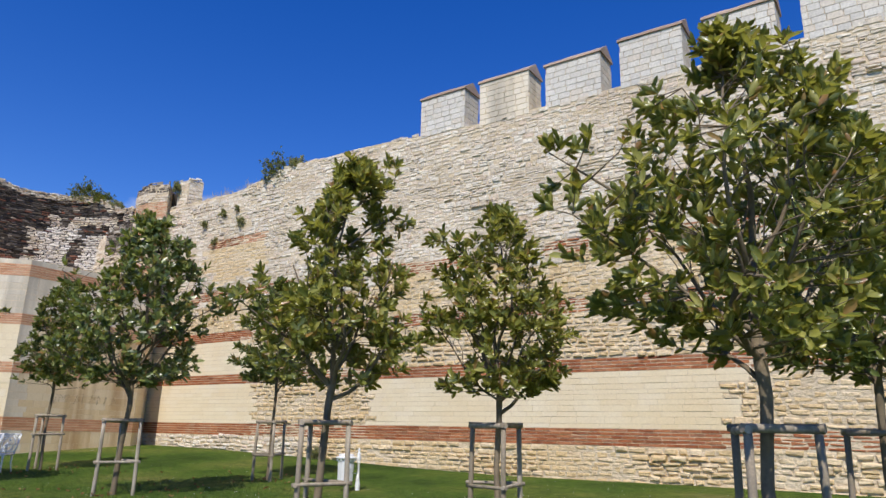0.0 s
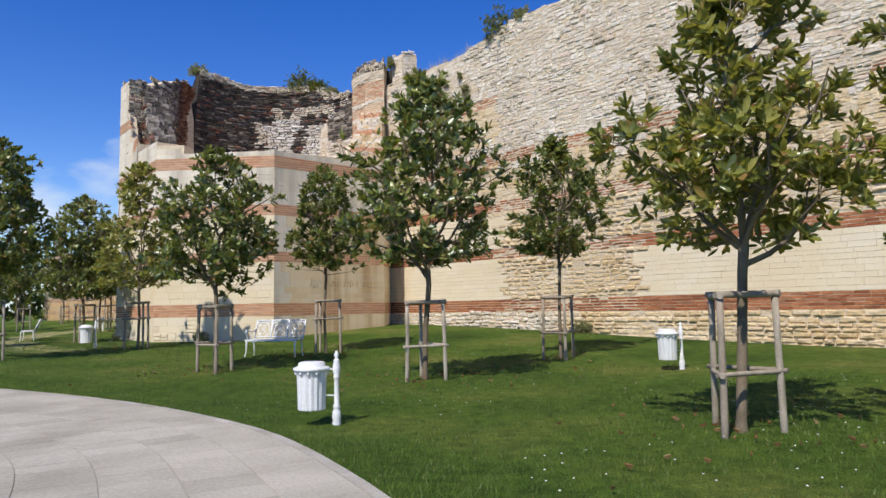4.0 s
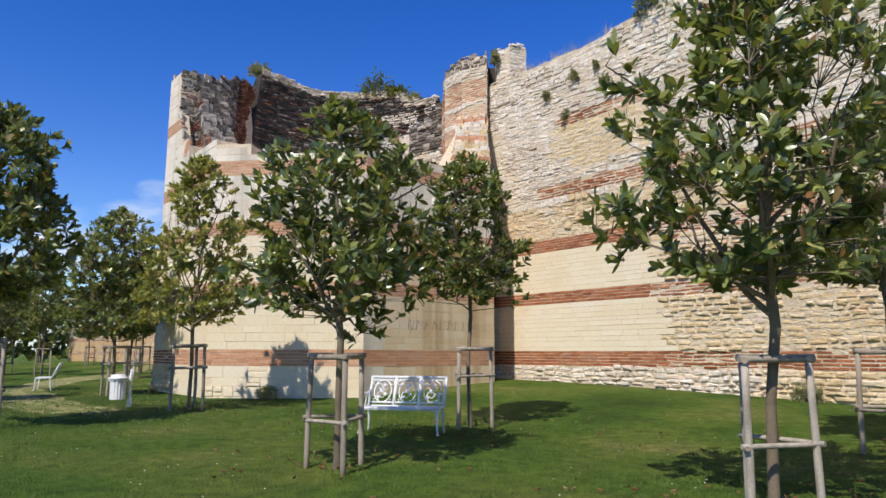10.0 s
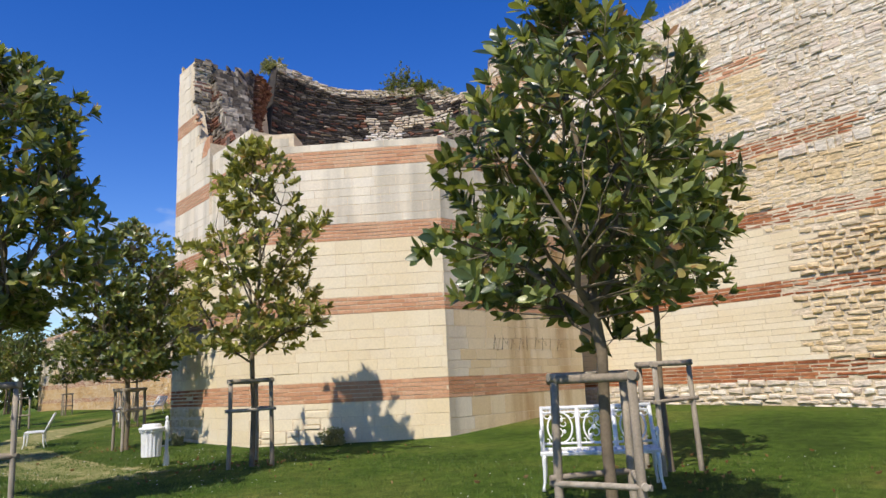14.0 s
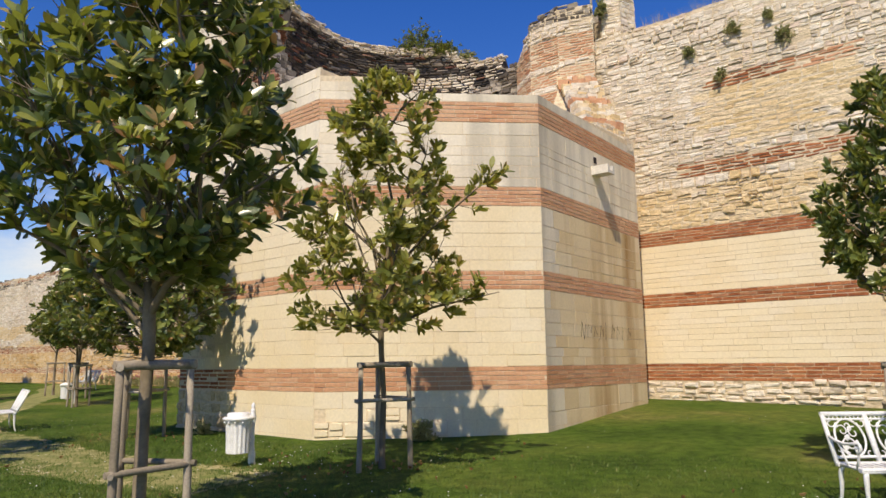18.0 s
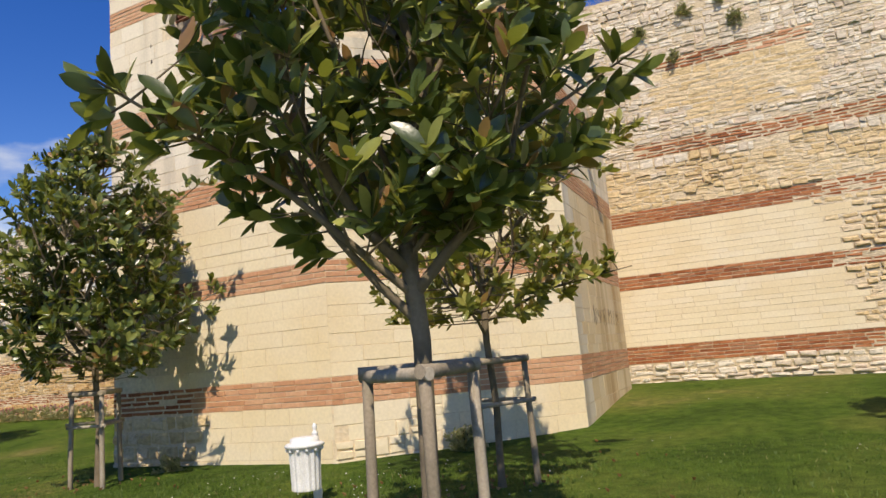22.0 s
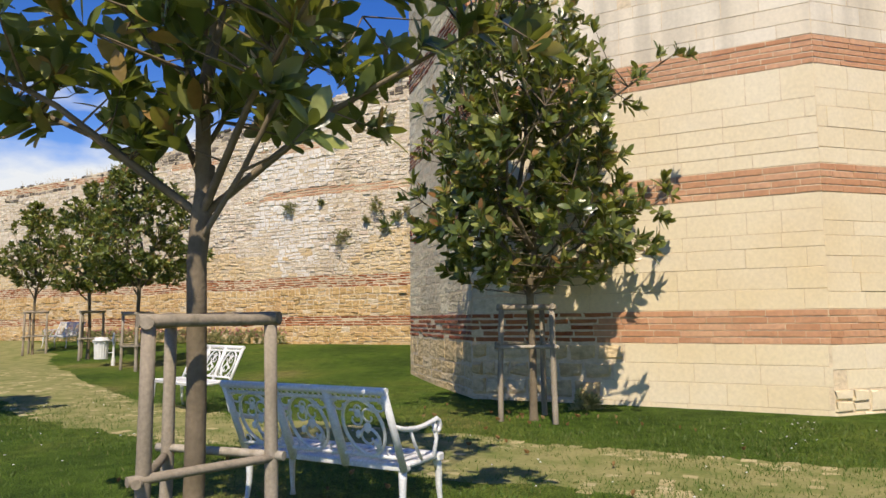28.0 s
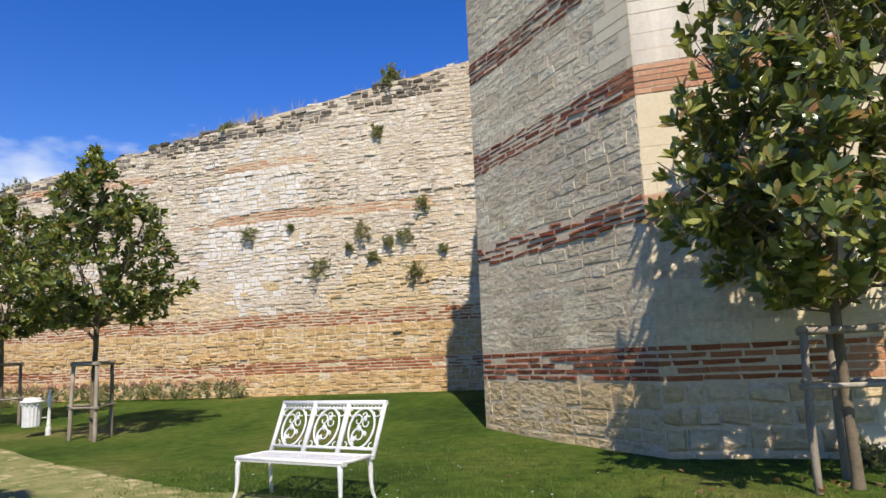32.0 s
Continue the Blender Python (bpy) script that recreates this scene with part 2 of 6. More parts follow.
M_PAVER = pieces_mat("grey_paving_slab", [(0.0, (0.395, 0.362, 0.278)), (0.5, (0.45, 0.412, 0.32)), (1.0, (0.50, 0.458, 0.362))], (0.30, 0.27, 0.20), 0.65, 30, 0.25, 0.8, 0.3, 0.9)
M_JOINT = pieces_mat("sandy_joint", [(0.0, (0.31, 0.28, 0.22)), (1.0, (0.34, 0.31, 0.25))], (0.22, 0.21, 0.14), 0.5, 30, 0.4)
M_SOOTED = pieces_mat("weathered_dark_stone", [(0.0, (0.07, 0.06, 0.05)), (0.4, (0.20, 0.17, 0.135)), (0.75, (0.40, 0.35, 0.28)), (1.0, (0.55, 0.48, 0.39))],
                      (0.10, 0.075, 0.055), 0.6, 14, 0.8, erode=0.5)
M_JAMB = pieces_mat("sooted_brick", [(0.0, (0.13, 0.058, 0.04)), (0.5, (0.24, 0.105, 0.068)), (1.0, (0.36, 0.19, 0.125))], (0.09, 0.06, 0.048), 0.45, 18, 0.5)
M_STRAW = pieces_mat("dry_straw", [(0.0, (0.36, 0.29, 0.15)), (1.0, (0.55, 0.46, 0.26))], (0.30, 0.24, 0.12), 0.3, 40, 0.1, 0.8, 0.2)
# near-black colour painted in for the shade inside holes
M_DARK = pieces_mat("deep_shade_hole", [(0.0, (0.03, 0.025, 0.02)), (1.0, (0.04, 0.03, 0.025))], (0.02, 0.02, 0.02), 0.3, 20, 0.2)


def ground_mat():
    m, n, l, b = node_mat("lawn", 0.9, 0, 0.1)
    a = noise_tex(n, l, 0.33, 6)
    r = ramp(n, [(0.30, (0.052, 0.098, 0.016)), (0.48, (0.092, 0.160, 0.024)), (0.62, (0.150, 0.195, 0.042)), (0.76, (0.30, 0.26, 0.115))])
    l.new(a.outputs["Fac"], r.inputs["Fac"])
    mid = noise_tex(n, l, 5.0, 5)
    mr = ramp(n, [(0.32, (0.62, 0.66, 0.55)), (0.68, (1.28, 1.2, 1.1))])
    l.new(mid.outputs["Fac"], mr.inputs["Fac"])
    f = noise_tex(n, l, 70, 7)
    fr = ramp(n, [(0.34, (0.35, 0.36, 0.33)), (0.66, (1.5, 1.45, 1.3))])
    l.new(f.outputs["Fac"], fr.inputs["Fac"])
    c = mix(n, l, "MULTIPLY", 0.9, r.outputs["Color"], mr.outputs["Color"])
    l.new(mix(n, l, "MULTIPLY", 0.9, c, fr.outputs["Color"]), b.inputs["Base Color"])
    bp = n.new("ShaderNodeBump")
    bp.inputs["Strength"].default_value, bp.inputs["Distance"].default_value = 1.0, 0.05
    l.new(f.outputs["Fac"], bp.inputs["Height"])
    l.new(bp.outputs["Normal"], b.inputs["Normal"])
    return m


def cloud_mat():
    m, n, l, b = node_mat("soft_cloud", 1.0, 0, 0.0)
    big = noise_tex(n, l, 0.0042, 7, (1.0, 1.0, 2.2))
    geo = n.new("ShaderNodeNewGeometry")
    cut = n.new("ShaderNodeSeparateXYZ")
    l.new(geo.outputs["Position"], cut.inputs[0])
    fade = n.new("ShaderNodeMapRange")
    fade.inputs["From Min"].default_value, fade.inputs["From Max"].default_value = 190.0, 540.0
    fade.inputs["To Min"].default_value, fade.inputs["To Max"].default_value = 0.34, -0.25
    l.new(cut.outputs["Z"], fade.inputs["Value"])
    add = n.new("ShaderNodeMath")
    add.operation = "ADD"
    l.new(big.outputs["Fac"], add.inputs[0])
    l.new(fade.outputs["Result"], add.inputs[1])
    west = n.new("ShaderNodeMapRange")
    west.inputs["From Min"].default_value, west.inputs["From Max"].default_value = -1150.0, -350.0
    west.inputs["To Min"].default_value, west.inputs["To Max"].default_value = -0.45, 0.0
    l.new(cut.outputs["X"], west.inputs["Value"])
    thin = n.new("ShaderNodeMath")
    thin.operation = "ADD"
    l.new(add.outputs[0], thin.inputs[0])
    l.new(west.outputs["Result"], thin.inputs[1])
    r = ramp(n, [(0.48, (0, 0, 0)), (0.72, (1, 1, 1))])
    l.new(thin.outputs[0], r.inputs["Fac"])
    # the sheet glows by itself; its brightness stands in for sunlight on cloud
    glow = n.new("ShaderNodeEmission")
    glow.inputs["Color"].default_value, glow.inputs["Strength"].default_value = (0.84, 0.89, 0.96, 1), 0.9
    clear = n.new("ShaderNodeBsdfTransparent")
    mx = n.new("ShaderNodeMixShader")
    l.new(r.outputs["Color"], mx.inputs[0])
    l.new(clear.outputs[0], mx.inputs[1])
    l.new(glow.outputs[0], mx.inputs[2])
    l.new(mx.outputs[0], n["Material Output"].inputs["Surface"])
    return m


M_CLOUD = cloud_mat()
M_LAWN = ground_mat()
M_COBBLE = pieces_mat("sandy_cobble", [(0.0, (0.40, 0.335, 0.165)), (0.6, (0.46, 0.385, 0.20)), (1.0, (0.51, 0.43, 0.245))], (0.20, 0.205, 0.065), 0.8, 30, 0.5, 0.9, 0.1, 1.9)
M_KERB = pieces_mat("pale_kerb_stone", [(0.0, (0.40, 0.37, 0.30)), (1.0, (0.50, 0.46, 0.38))], (0.27, 0.25, 0.17), 0.6, 30, 0.3, 0.8, 0.3, 1.5)
M_LIME = pieces_mat("lime_washed_stone", [(0.0, (0.74, 0.69, 0.61)), (1.0, (0.82, 0.78, 0.71))], (0.62, 0.54, 0.44), 0.6, 18, 0.3, 0.85, 0.2, 0.9)
M_DIRT = pieces_mat("trodden_sandy_earth", [(0.0, (0.27, 0.25, 0.10)), (1.0, (0.32, 0.28, 0.125))], (0.13, 0.165, 0.04), 0.85, 30, 0.5, 0.9, 0.1, 2.6)

# ---- building helpers ----


def mesh_of(name, verts, faces, material):
    me = bpy.data.meshes.new(name)
    me.from_pydata([tuple(v) for v in verts], [], [tuple(f) for f in faces])
    if not isinstance(material, (list, tuple)):
        material = [material]
    for m in material:
        me.materials.append(m)
    return me


def part(name, bm, material, parent, label=""):
    me = bpy.data.meshes.new(name)
    bm.to_mesh(me)
    bm.free()
    me.materials.append(material)
    ob = new(name, me)
    ob.parent = parent
    if label:
        ob["label"] = label
    return ob


def tube(bm, pts, radii, seg=8, caps=True):
    """A round tube along points; radii is one radius or one for each point."""
    pts = [Vector(p) for p in pts]
    if isinstance(radii, (int, float)):
        radii = [radii] * len(pts)
    rings = []
    side = None
    for i, p in enumerate(pts):
        t = (pts[min(i + 1, len(pts) - 1)] - pts[max(i - 1, 0)]).normalized()
        if side is None:
            side = t.orthogonal().normalized()
        side = (side - t * side.dot(t))
        side = side.normalized() if side.length > 1e-5 else t.orthogonal().normalized()
        other = t.cross(side)
        rings.append([bm.verts.new(p + (side * math.cos(2 * math.pi * k / seg) + other * math.sin(2 * math.pi * k / seg)) * radii[i]) for k in range(seg)])
    for a, b in zip(rings, rings[1:]):
        for k in range(seg):
            f = bm.faces.new((a[k], a[(k + 1) % seg], b[(k + 1) % seg], b[k]))
            f.smooth = True
    if caps:
        bm.faces.new(rings[0][::-1])
        bm.faces.new(rings[-1])


def box(bm, lo, hi, bevel=0.0):
    v = [bm.verts.new((x, y, z)) for z in (lo[2], hi[2]) for x, y in ((lo[0], lo[1]), (hi[0], lo[1]), (hi[0], hi[1]), (lo[0], hi[1]))]
    fs = [bm.faces.new([v[i] for i in q]) for q in ((3, 2, 1, 0), (4, 5, 6, 7), (0, 1, 5, 4), (1, 2, 6, 5), (2, 3, 7, 6), (3, 0, 4, 7))]
    if bevel:
        bmesh.ops.bevel(bm, geom=list({e for f in fs for e in f.edges}), offset=bevel, segments=2, affect="EDGES", profile=0.5)


def lathe(bm, profile, seg=20, flute=0.0, ribs=0, centre=(0, 0)):
    rings = []
    for r, z in profile:
        ring = []
        for k in range(seg):
            a = 2 * math.pi * k / seg
            rr = r * (1 - flute * (0.5 + 0.5 * math.cos(a * ribs))) if ribs else r
            ring.append(bm.verts.new((centre[0] + rr * math.cos(a), centre[1] + rr * math.sin(a), z)))
        rings.append(ring)
    for a, b in zip(rings, rings[1:]):
        for k in range(seg):
            f = bm.faces.new((a[k], a[(k + 1) % seg], b[(k + 1) % seg], b[k]))
            f.smooth = not ribs
    bm.faces.new(rings[0][::-1])
    bm.faces.new(rings[-1])


def empty(name, m, label, category, group="", kind=""):
    ob = new(name)
    ob.matrix_world = m
    return tagged(ob, label, category, group, kind)


# ---- the plan: one straight curtain wall with an eight-sided tower before it ----
WO = Vector((-0.1, 30.1))
WD = Vector((math.cos(radians(-50)), math.sin(radians(-50))))
WN = Vector((-0.766, -0.643)).normalized()
TC = Vector((-8.9, 34.2))
TV = {"CF": Vector((-14.85, 32.85)), "C0": Vector((-11.70, 28.94)), "C1": Vector((-7.24, 28.50)), "E": Vector((-3.52, 31.79)),
      "E2": Vector((-3.25, 36.2)), "G": Vector((-10.5, 40.0)), "FF": Vector((-14.35, 37.13))}


def su(x, y):
    p = Vector((x, y)) - WO
    return p.dot(WD), p.dot(WN)


def sm(a, b, x):
    t = min(1, max(0, (x - a) / (b - a)))
    return t * t * (3 - 2 * t)


def gz(x, y):
    """Height of the lawn: it swells gently up to the foot of the wall."""
    s, u = su(x, y)
    h = 0.02 + 0.25 * sm(10, -4, s) + 0.10 * sm(14, 9, u) + 0.40 * sm(8.5, 0.5, u) * (1 - 0.4 * sm(2, 14, s))
    return h + 0.03 * noise.noise((x * 0.15, y * 0.15, 0)) + 0.01 * noise.noise((x * 0.7, y * 0.7, 3))


# ---- masonry ----
STONE_UNITS = {}


def unit_stone(flat, material, variant, soft=False):
    key = (flat, material.name, variant, soft)
    if key not in STONE_UNITS:
        v, f = stone_shape(0, 1, 0, 1, 1.0, flat, random.Random(variant * 7 + 1), True, soft)
        STONE_UNITS[key] = mesh_of("stone", v, f, material)
    return STONE_UNITS[key]


def stone_shape(a, b, c, d, proud, flat, rng, unit=False, soft=False):
    """One stone on a wall face: along, out and up; its back lies in the mortar."""
    w, h = b - a, d - c
    if flat:
        i, j = (0.006, 0.012) if unit else (min(0.003, w / 4), min(0.003, h / 4))
        k = 0.0
    else:
        i, j = (0.05, 0.10) if unit else (min(0.02, w / 6), min(0.02, h / 5))
        k = 0.06 if unit else 0.024
        if soft:
            i, j = (0.10, 0.20) if unit else (min(0.045, w / 5), min(0.04, h / 4))
    q = lambda m: rng.uniform(-m, m)
    kx, kz = (k * w, k * h * 2) if unit else (k, k)
    back = [(a, -0.5 if unit else -0.05, c), (b, -0.5 if unit else -0.05, c), (b, -0.5 if unit else -0.05, d), (a, -0.5 if unit else -0.05, d)]
    back = [(x + q(kx), y, z + q(kz)) for x, y, z in back]
    py = 0.0 if flat else 0.25 * proud
    front = [(a + i + q(kx), proud - abs(q(py)), c + j + q(kz)), (b - i + q(kx), proud - abs(q(py)), c + j + q(kz)),
             (b - i + q(kx), proud - abs(q(py)), d - j + q(kz)), (a + i + q(kx), proud - abs(q(py)), d - j + q(kz))]
    faces = [(0, 1, 5, 4), (1, 2, 6, 5), (2, 3, 7, 6), (3, 0, 4, 7)]
    if flat:
        return back + front, faces + [(4, 5, 6, 7)]
    mid = ((a + b) / 2 + q(w / 5), proud * (0.95 + 0.15 * rng.random()), (c + d) / 2 + q(h / 6))
    return back + front + [mid], faces + [(4, 5, 8), (5, 6, 8), (6, 7, 8), (7, 4, 8)]


class Face:
    """A vertical wall face from p to q; outwards is to the right of the way from p to q."""

    def __init__(self, p, q):
        self.p, self.d = Vector(p), (Vector(q) - Vector(p))
        self.length = self.d.length
        self.d.normalize()
        self.n = Vector((self.d.y, -self.d.x))

    def matrix(self):
        return Matrix(((self.d.x, self.n.x, 0, self.p.x), (self.d.y, self.n.y, 0, self.p.y), (0, 0, 1, 0), (0, 0, 0, 1)))


def masonry(parent, face, s0, s1, bottom, top, bands, zone, near=None, seed=1, cap=300, skip=None, size=1.0):
    """Lays courses on a face. bands: brick bands (z0, z1). zone(s, z) gives style, stone material and brick material.
    near: the stretch (s0, s1, z0, z1) whose pieces are objects of their own."""
    rng = random.Random(seed)
    mat = face.matrix()
    lots, own = {}, 0
    zlo = min(bottom(s0 + (s1 - s0) * i / 20) for i in range(21)) - 0.3
    zhi = max(top(s0 + (s1 - s0) * i / 40) for i in range(41))
    courses, z = [], zlo
    marks = [b for b in bands if b[1] > zlo and b[0] < zhi]
    while z < zhi:
        band = next((b for b in marks if b[0] - 0.02 <= z < b[1] - 0.05), None)
        if band:
            n = max(3, round((band[1] - z) / 0.088))
            h = (band[1] - z) / n
            courses += [(z + i * h, z + (i + 1) * h, True) for i in range(n)]
            z = band[1]
            continue
        nxt = min([b[0] for b in marks if b[0] > z + 0.02] + [zhi + 0.3])
        h = rng.uniform(0.14, 0.24) * size
        if nxt - z < 0.40 * size:
            h = nxt - z
        courses.append((z, min(z + h, nxt), False))
        z = min(z + h, nxt)

    def lay(a, b, c, d, style, m, proud, flat):
        nonlocal own
        mid_s, mid_z = (a + b) / 2, (c + d) / 2
        if not flat:
            proud *= max(0.3, min(1.3, 0.7 + 1.3 * noise.noise((mid_s * 0.45, mid_z * 0.7, 11)))) * (0.42 if style == "block" else 1.0)
            ledge = noise.noise((mid_s * 0.55, mid_z * 4.5, seed + 20))
            if style not in ("brick", "block"):
                proud += 0.10 * max(0, ledge - 0.22) + (rng.uniform(0.015, 0.04) if rng.random() < 0.05 else 0)
            else:
                proud *= 0.7
        if mid_z > top(mid_s) + rng.uniform(-0.12, 0.1) or d < bottom(mid_s) - 0.3:
            return
        if skip and d > skip[2] and c < skip[3] and b > skip[0] and a < skip[1]:
            if a < skip[0] - 0.03:
                lay(a, skip[0], c, d, style, m, proud, flat)
            if b > skip[1] + 0.03:
                lay(skip[1], b, c, d, style, m, proud, flat)
            return
        if near and own < cap and near[0] < mid_s < near[1] and near[2] < mid_z < near[3]:
            own += 1
            ob = new("brick" if style == "brick" else "stone", unit_stone(flat, m, rng.randrange(5), style == "rubble"))
            ob.parent = parent
            ob.matrix_parent_inverse = parent.matrix_world.inverted()
            ob.matrix_world = mat @ Matrix.Translation((a, 0, c)) @ Matrix.Diagonal((b - a, proud, d - c, 1))
            return
        if not flat:
            w = 0.07 * noise.noise((mid_s * 0.35, mid_z * 0.4, seed))
            if style in ("stone", "rubble"):
                w += 0.06 * noise.noise((mid_s * 1.1, mid_z * 1.3, seed + 3))
                c, d = c + rng.uniform(-0.018, 0.012), d + rng.uniform(-0.012, 0.02)
            c, d = c + w, d + w
        v, f = stone_shape(a, b, c, d, proud, flat, rng, False, style == "rubble")
        vs, fs, ms = lots.setdefault(m.name, ([], [], m))
        o = len(vs)
        vs.extend(v)
        fs.extend(tuple(i + o for i in q) for q in f)

    for c, d, brick in courses:
        s = s0 - rng.uniform(0, 0.3)
        while s < s1:
            style, m, mb = zone(max(s, s0), (c + d) / 2)
            if brick and style != "nobrick":
                w = rng.uniform(0.30, 0.46)
                a, b = max(s + 0.003, s0), min(s + w - 0.003, s1)
                if b - a > 0.04 and (style == "ashlar" or rng.random() > 0.05):
                    g = (d - c) * (0.09 if style == "ashlar" else 0.15)
                    lay(a, b, c + g + rng.uniform(-0.004, 0.004), d - g, "brick", mb, rng.uniform(0.006, 0.012) if style == "ashlar" else rng.uniform(0.008, 0.036), style == "ashlar")
                s += w
                continue
            if style == "nobrick":
                style = "rough"
            if style == "block":
                w = rng.uniform(0.28, 0.8)
                a, b = max(s + 0.006, s0), min(s + w - 0.006, s1)
                if b - a > 0.05:
                    lay(a, b, c + 0.004, d - 0.004, "block", m, rng.uniform(0.010, 0.034), False)
                s += w
                continue
            if style == "rubble":
                w = rng.uniform(0.2, 0.52)
                a, b = max(s + 0.005, s0), min(s + w - 0.005, s1)
                if b - a > 0.05 and rng.random() > 0.03:
                    lay(a, b, c + 0.006, d - 0.006, "rubble", m, rng.uniform(0.025, 0.065), False)
                s += w
                continue
            if style == "ashlar":
                w = rng.uniform(0.42, 0.85)
                a, b = max(s + 0.003, s0), min(s + w - 0.003, s1)
                if b - a > 0.05:
                    lay(a, b, c + 0.003 + rng.uniform(-0.002, 0.003), d - 0.003, "stone", m, rng.uniform(0.002, 0.007) + (0.006 if rng.random() < 0.05 else 0), True)
            else:
                w = rng.uniform(0.18, 0.56) * size
                a, b = max(s + 0.004, s0), min(s + w - 0.004, s1)
                if b - a > 0.05 and rng.random() > 0.035:
                    if d - c > 0.13 and rng.random() < 0.35:
                        k = c + (d - c) * rng.uniform(0.4, 0.6)
                        lay(a, b, c + 0.004, k - 0.004, "stone", m, rng.uniform(0.006, 0.032), False)
                        lay(a, b, k + 0.004, d - 0.004, "stone", m, rng.uniform(0.006, 0.032), False)
                    else:
                        lay(a, b, c + 0.005, d - 0.005, "stone", m, rng.uniform(0.008, 0.04), False)
            s += w
    for name in sorted(lots):
        vs, fs, m = lots[name]
        ob = new("courses", mesh_of("courses", vs, fs, m))
        ob.parent = parent
        ob.matrix_parent_inverse = parent.matrix_world.inverted()
        ob.matrix_world = mat
        ob["kind"] = "stuff"


def prism(name, plan, z0, tops, material):
    """An upright block over a plan outline, with a height for each corner."""
    n = len(plan)
    if isinstance(tops, (int, float)):
        tops = [tops] * n
    v = [(p[0], p[1], z0) for p in plan] + [(p[0], p[1], t) for p, t in zip(plan, tops)]
    f = [(i, (i + 1) % n, n + (i + 1) % n, n + i) for i in range(n)] + [tuple(range(n))[::-1], tuple(range(n, 2 * n))]
    return new(name, mesh_of(name, v, f, material))


def wall_slab(name, s0, s1, topf, thick, material, step=0.8):
    """A length of curtain wall with an uneven top."""
    n = max(2, int((s1 - s0) / step))
    v, f = [], []
    for i in range(n + 1):
        s = s0 + (s1 - s0) * i / n
        p, q = WO + WD * s, WO + WD * s - WN * thick
        t = topf(s)
        v += [(p.x, p.y, -0.6), (p.x, p.y, t), (q.x, q.y, t), (q.x, q.y, -0.6)]
    for i in range(n):
        a, b = 4 * i, 4 * i + 4
        f += [(a + k, b + k, b + (k + 1) % 4, a + (k + 1) % 4) for k in range(4)]
    f += [(0, 1, 2, 3), (4 * n + 3, 4 * n + 2, 4 * n + 1, 4 * n)]
    ob = new(name, mesh_of(name, v, f, material))
    return ob

# ---- ground ----


def ground_mesh():
    xs = sorted(set([-1500, -600, -250, -120, -80] + [-60 + 1.0 * i for i in range(86)] + [40, 70, 150, 400, 1500]))
    ys = sorted(set([-1500, -500, -200, -80, -40, -20] + [-10 + 1.0 * i for i in range(91)] + [95, 120, 180, 300, 700, 2000]))
    v = [(x, y, gz(x, y) if -62 < x < 45 and -22 < y < 90 else 0.0) for y in ys for x in xs]
    w = len(xs)
    f = [(j * w + i, j * w + i + 1, (j + 1) * w + i + 1, (j + 1) * w + i) for j in range(len(ys) - 1) for i in range(w - 1)]
    me = mesh_of("ground", v, f, M_LAWN)
    me.polygons.foreach_set("use_smooth", [True] * len(me.polygons))
    return me


tagged(new("ground", ground_mesh()), "mown green lawn with dry sandy patches", "lawn", kind="structure")


def path_edge(k):
    """The curved inner edge of the paved walk, from the start of the walk onwards."""
    pts = [(1.6, -3.0), (0.3, 2.0), (-1.2, 7.0), (-2.2, 9.5), (-3.7, 12.0), (-6.2, 14.4), (-9.8, 16.4), (-14.0, 18.2), (-17.5, 20.3), (-20.4, 23.6), (-22.4, 28.0), (-25.0, 34.0)]
    x = k * (len(pts) - 1)
    i = min(int(x), len(pts) - 2)
    t = x - i
    p0, p1, p2, p3 = (Vector(pts[max(0, min(len(pts) - 1, i + o))]) for o in (-1, 0, 1, 2))
    return 0.5 * ((2 * p1) + (p2 - p0) * t + (2 * p0 - 5 * p1 + 4 * p2 - p3) * t * t + (3 * p1 - p0 - 3 * p2 + p3) * t ** 3)


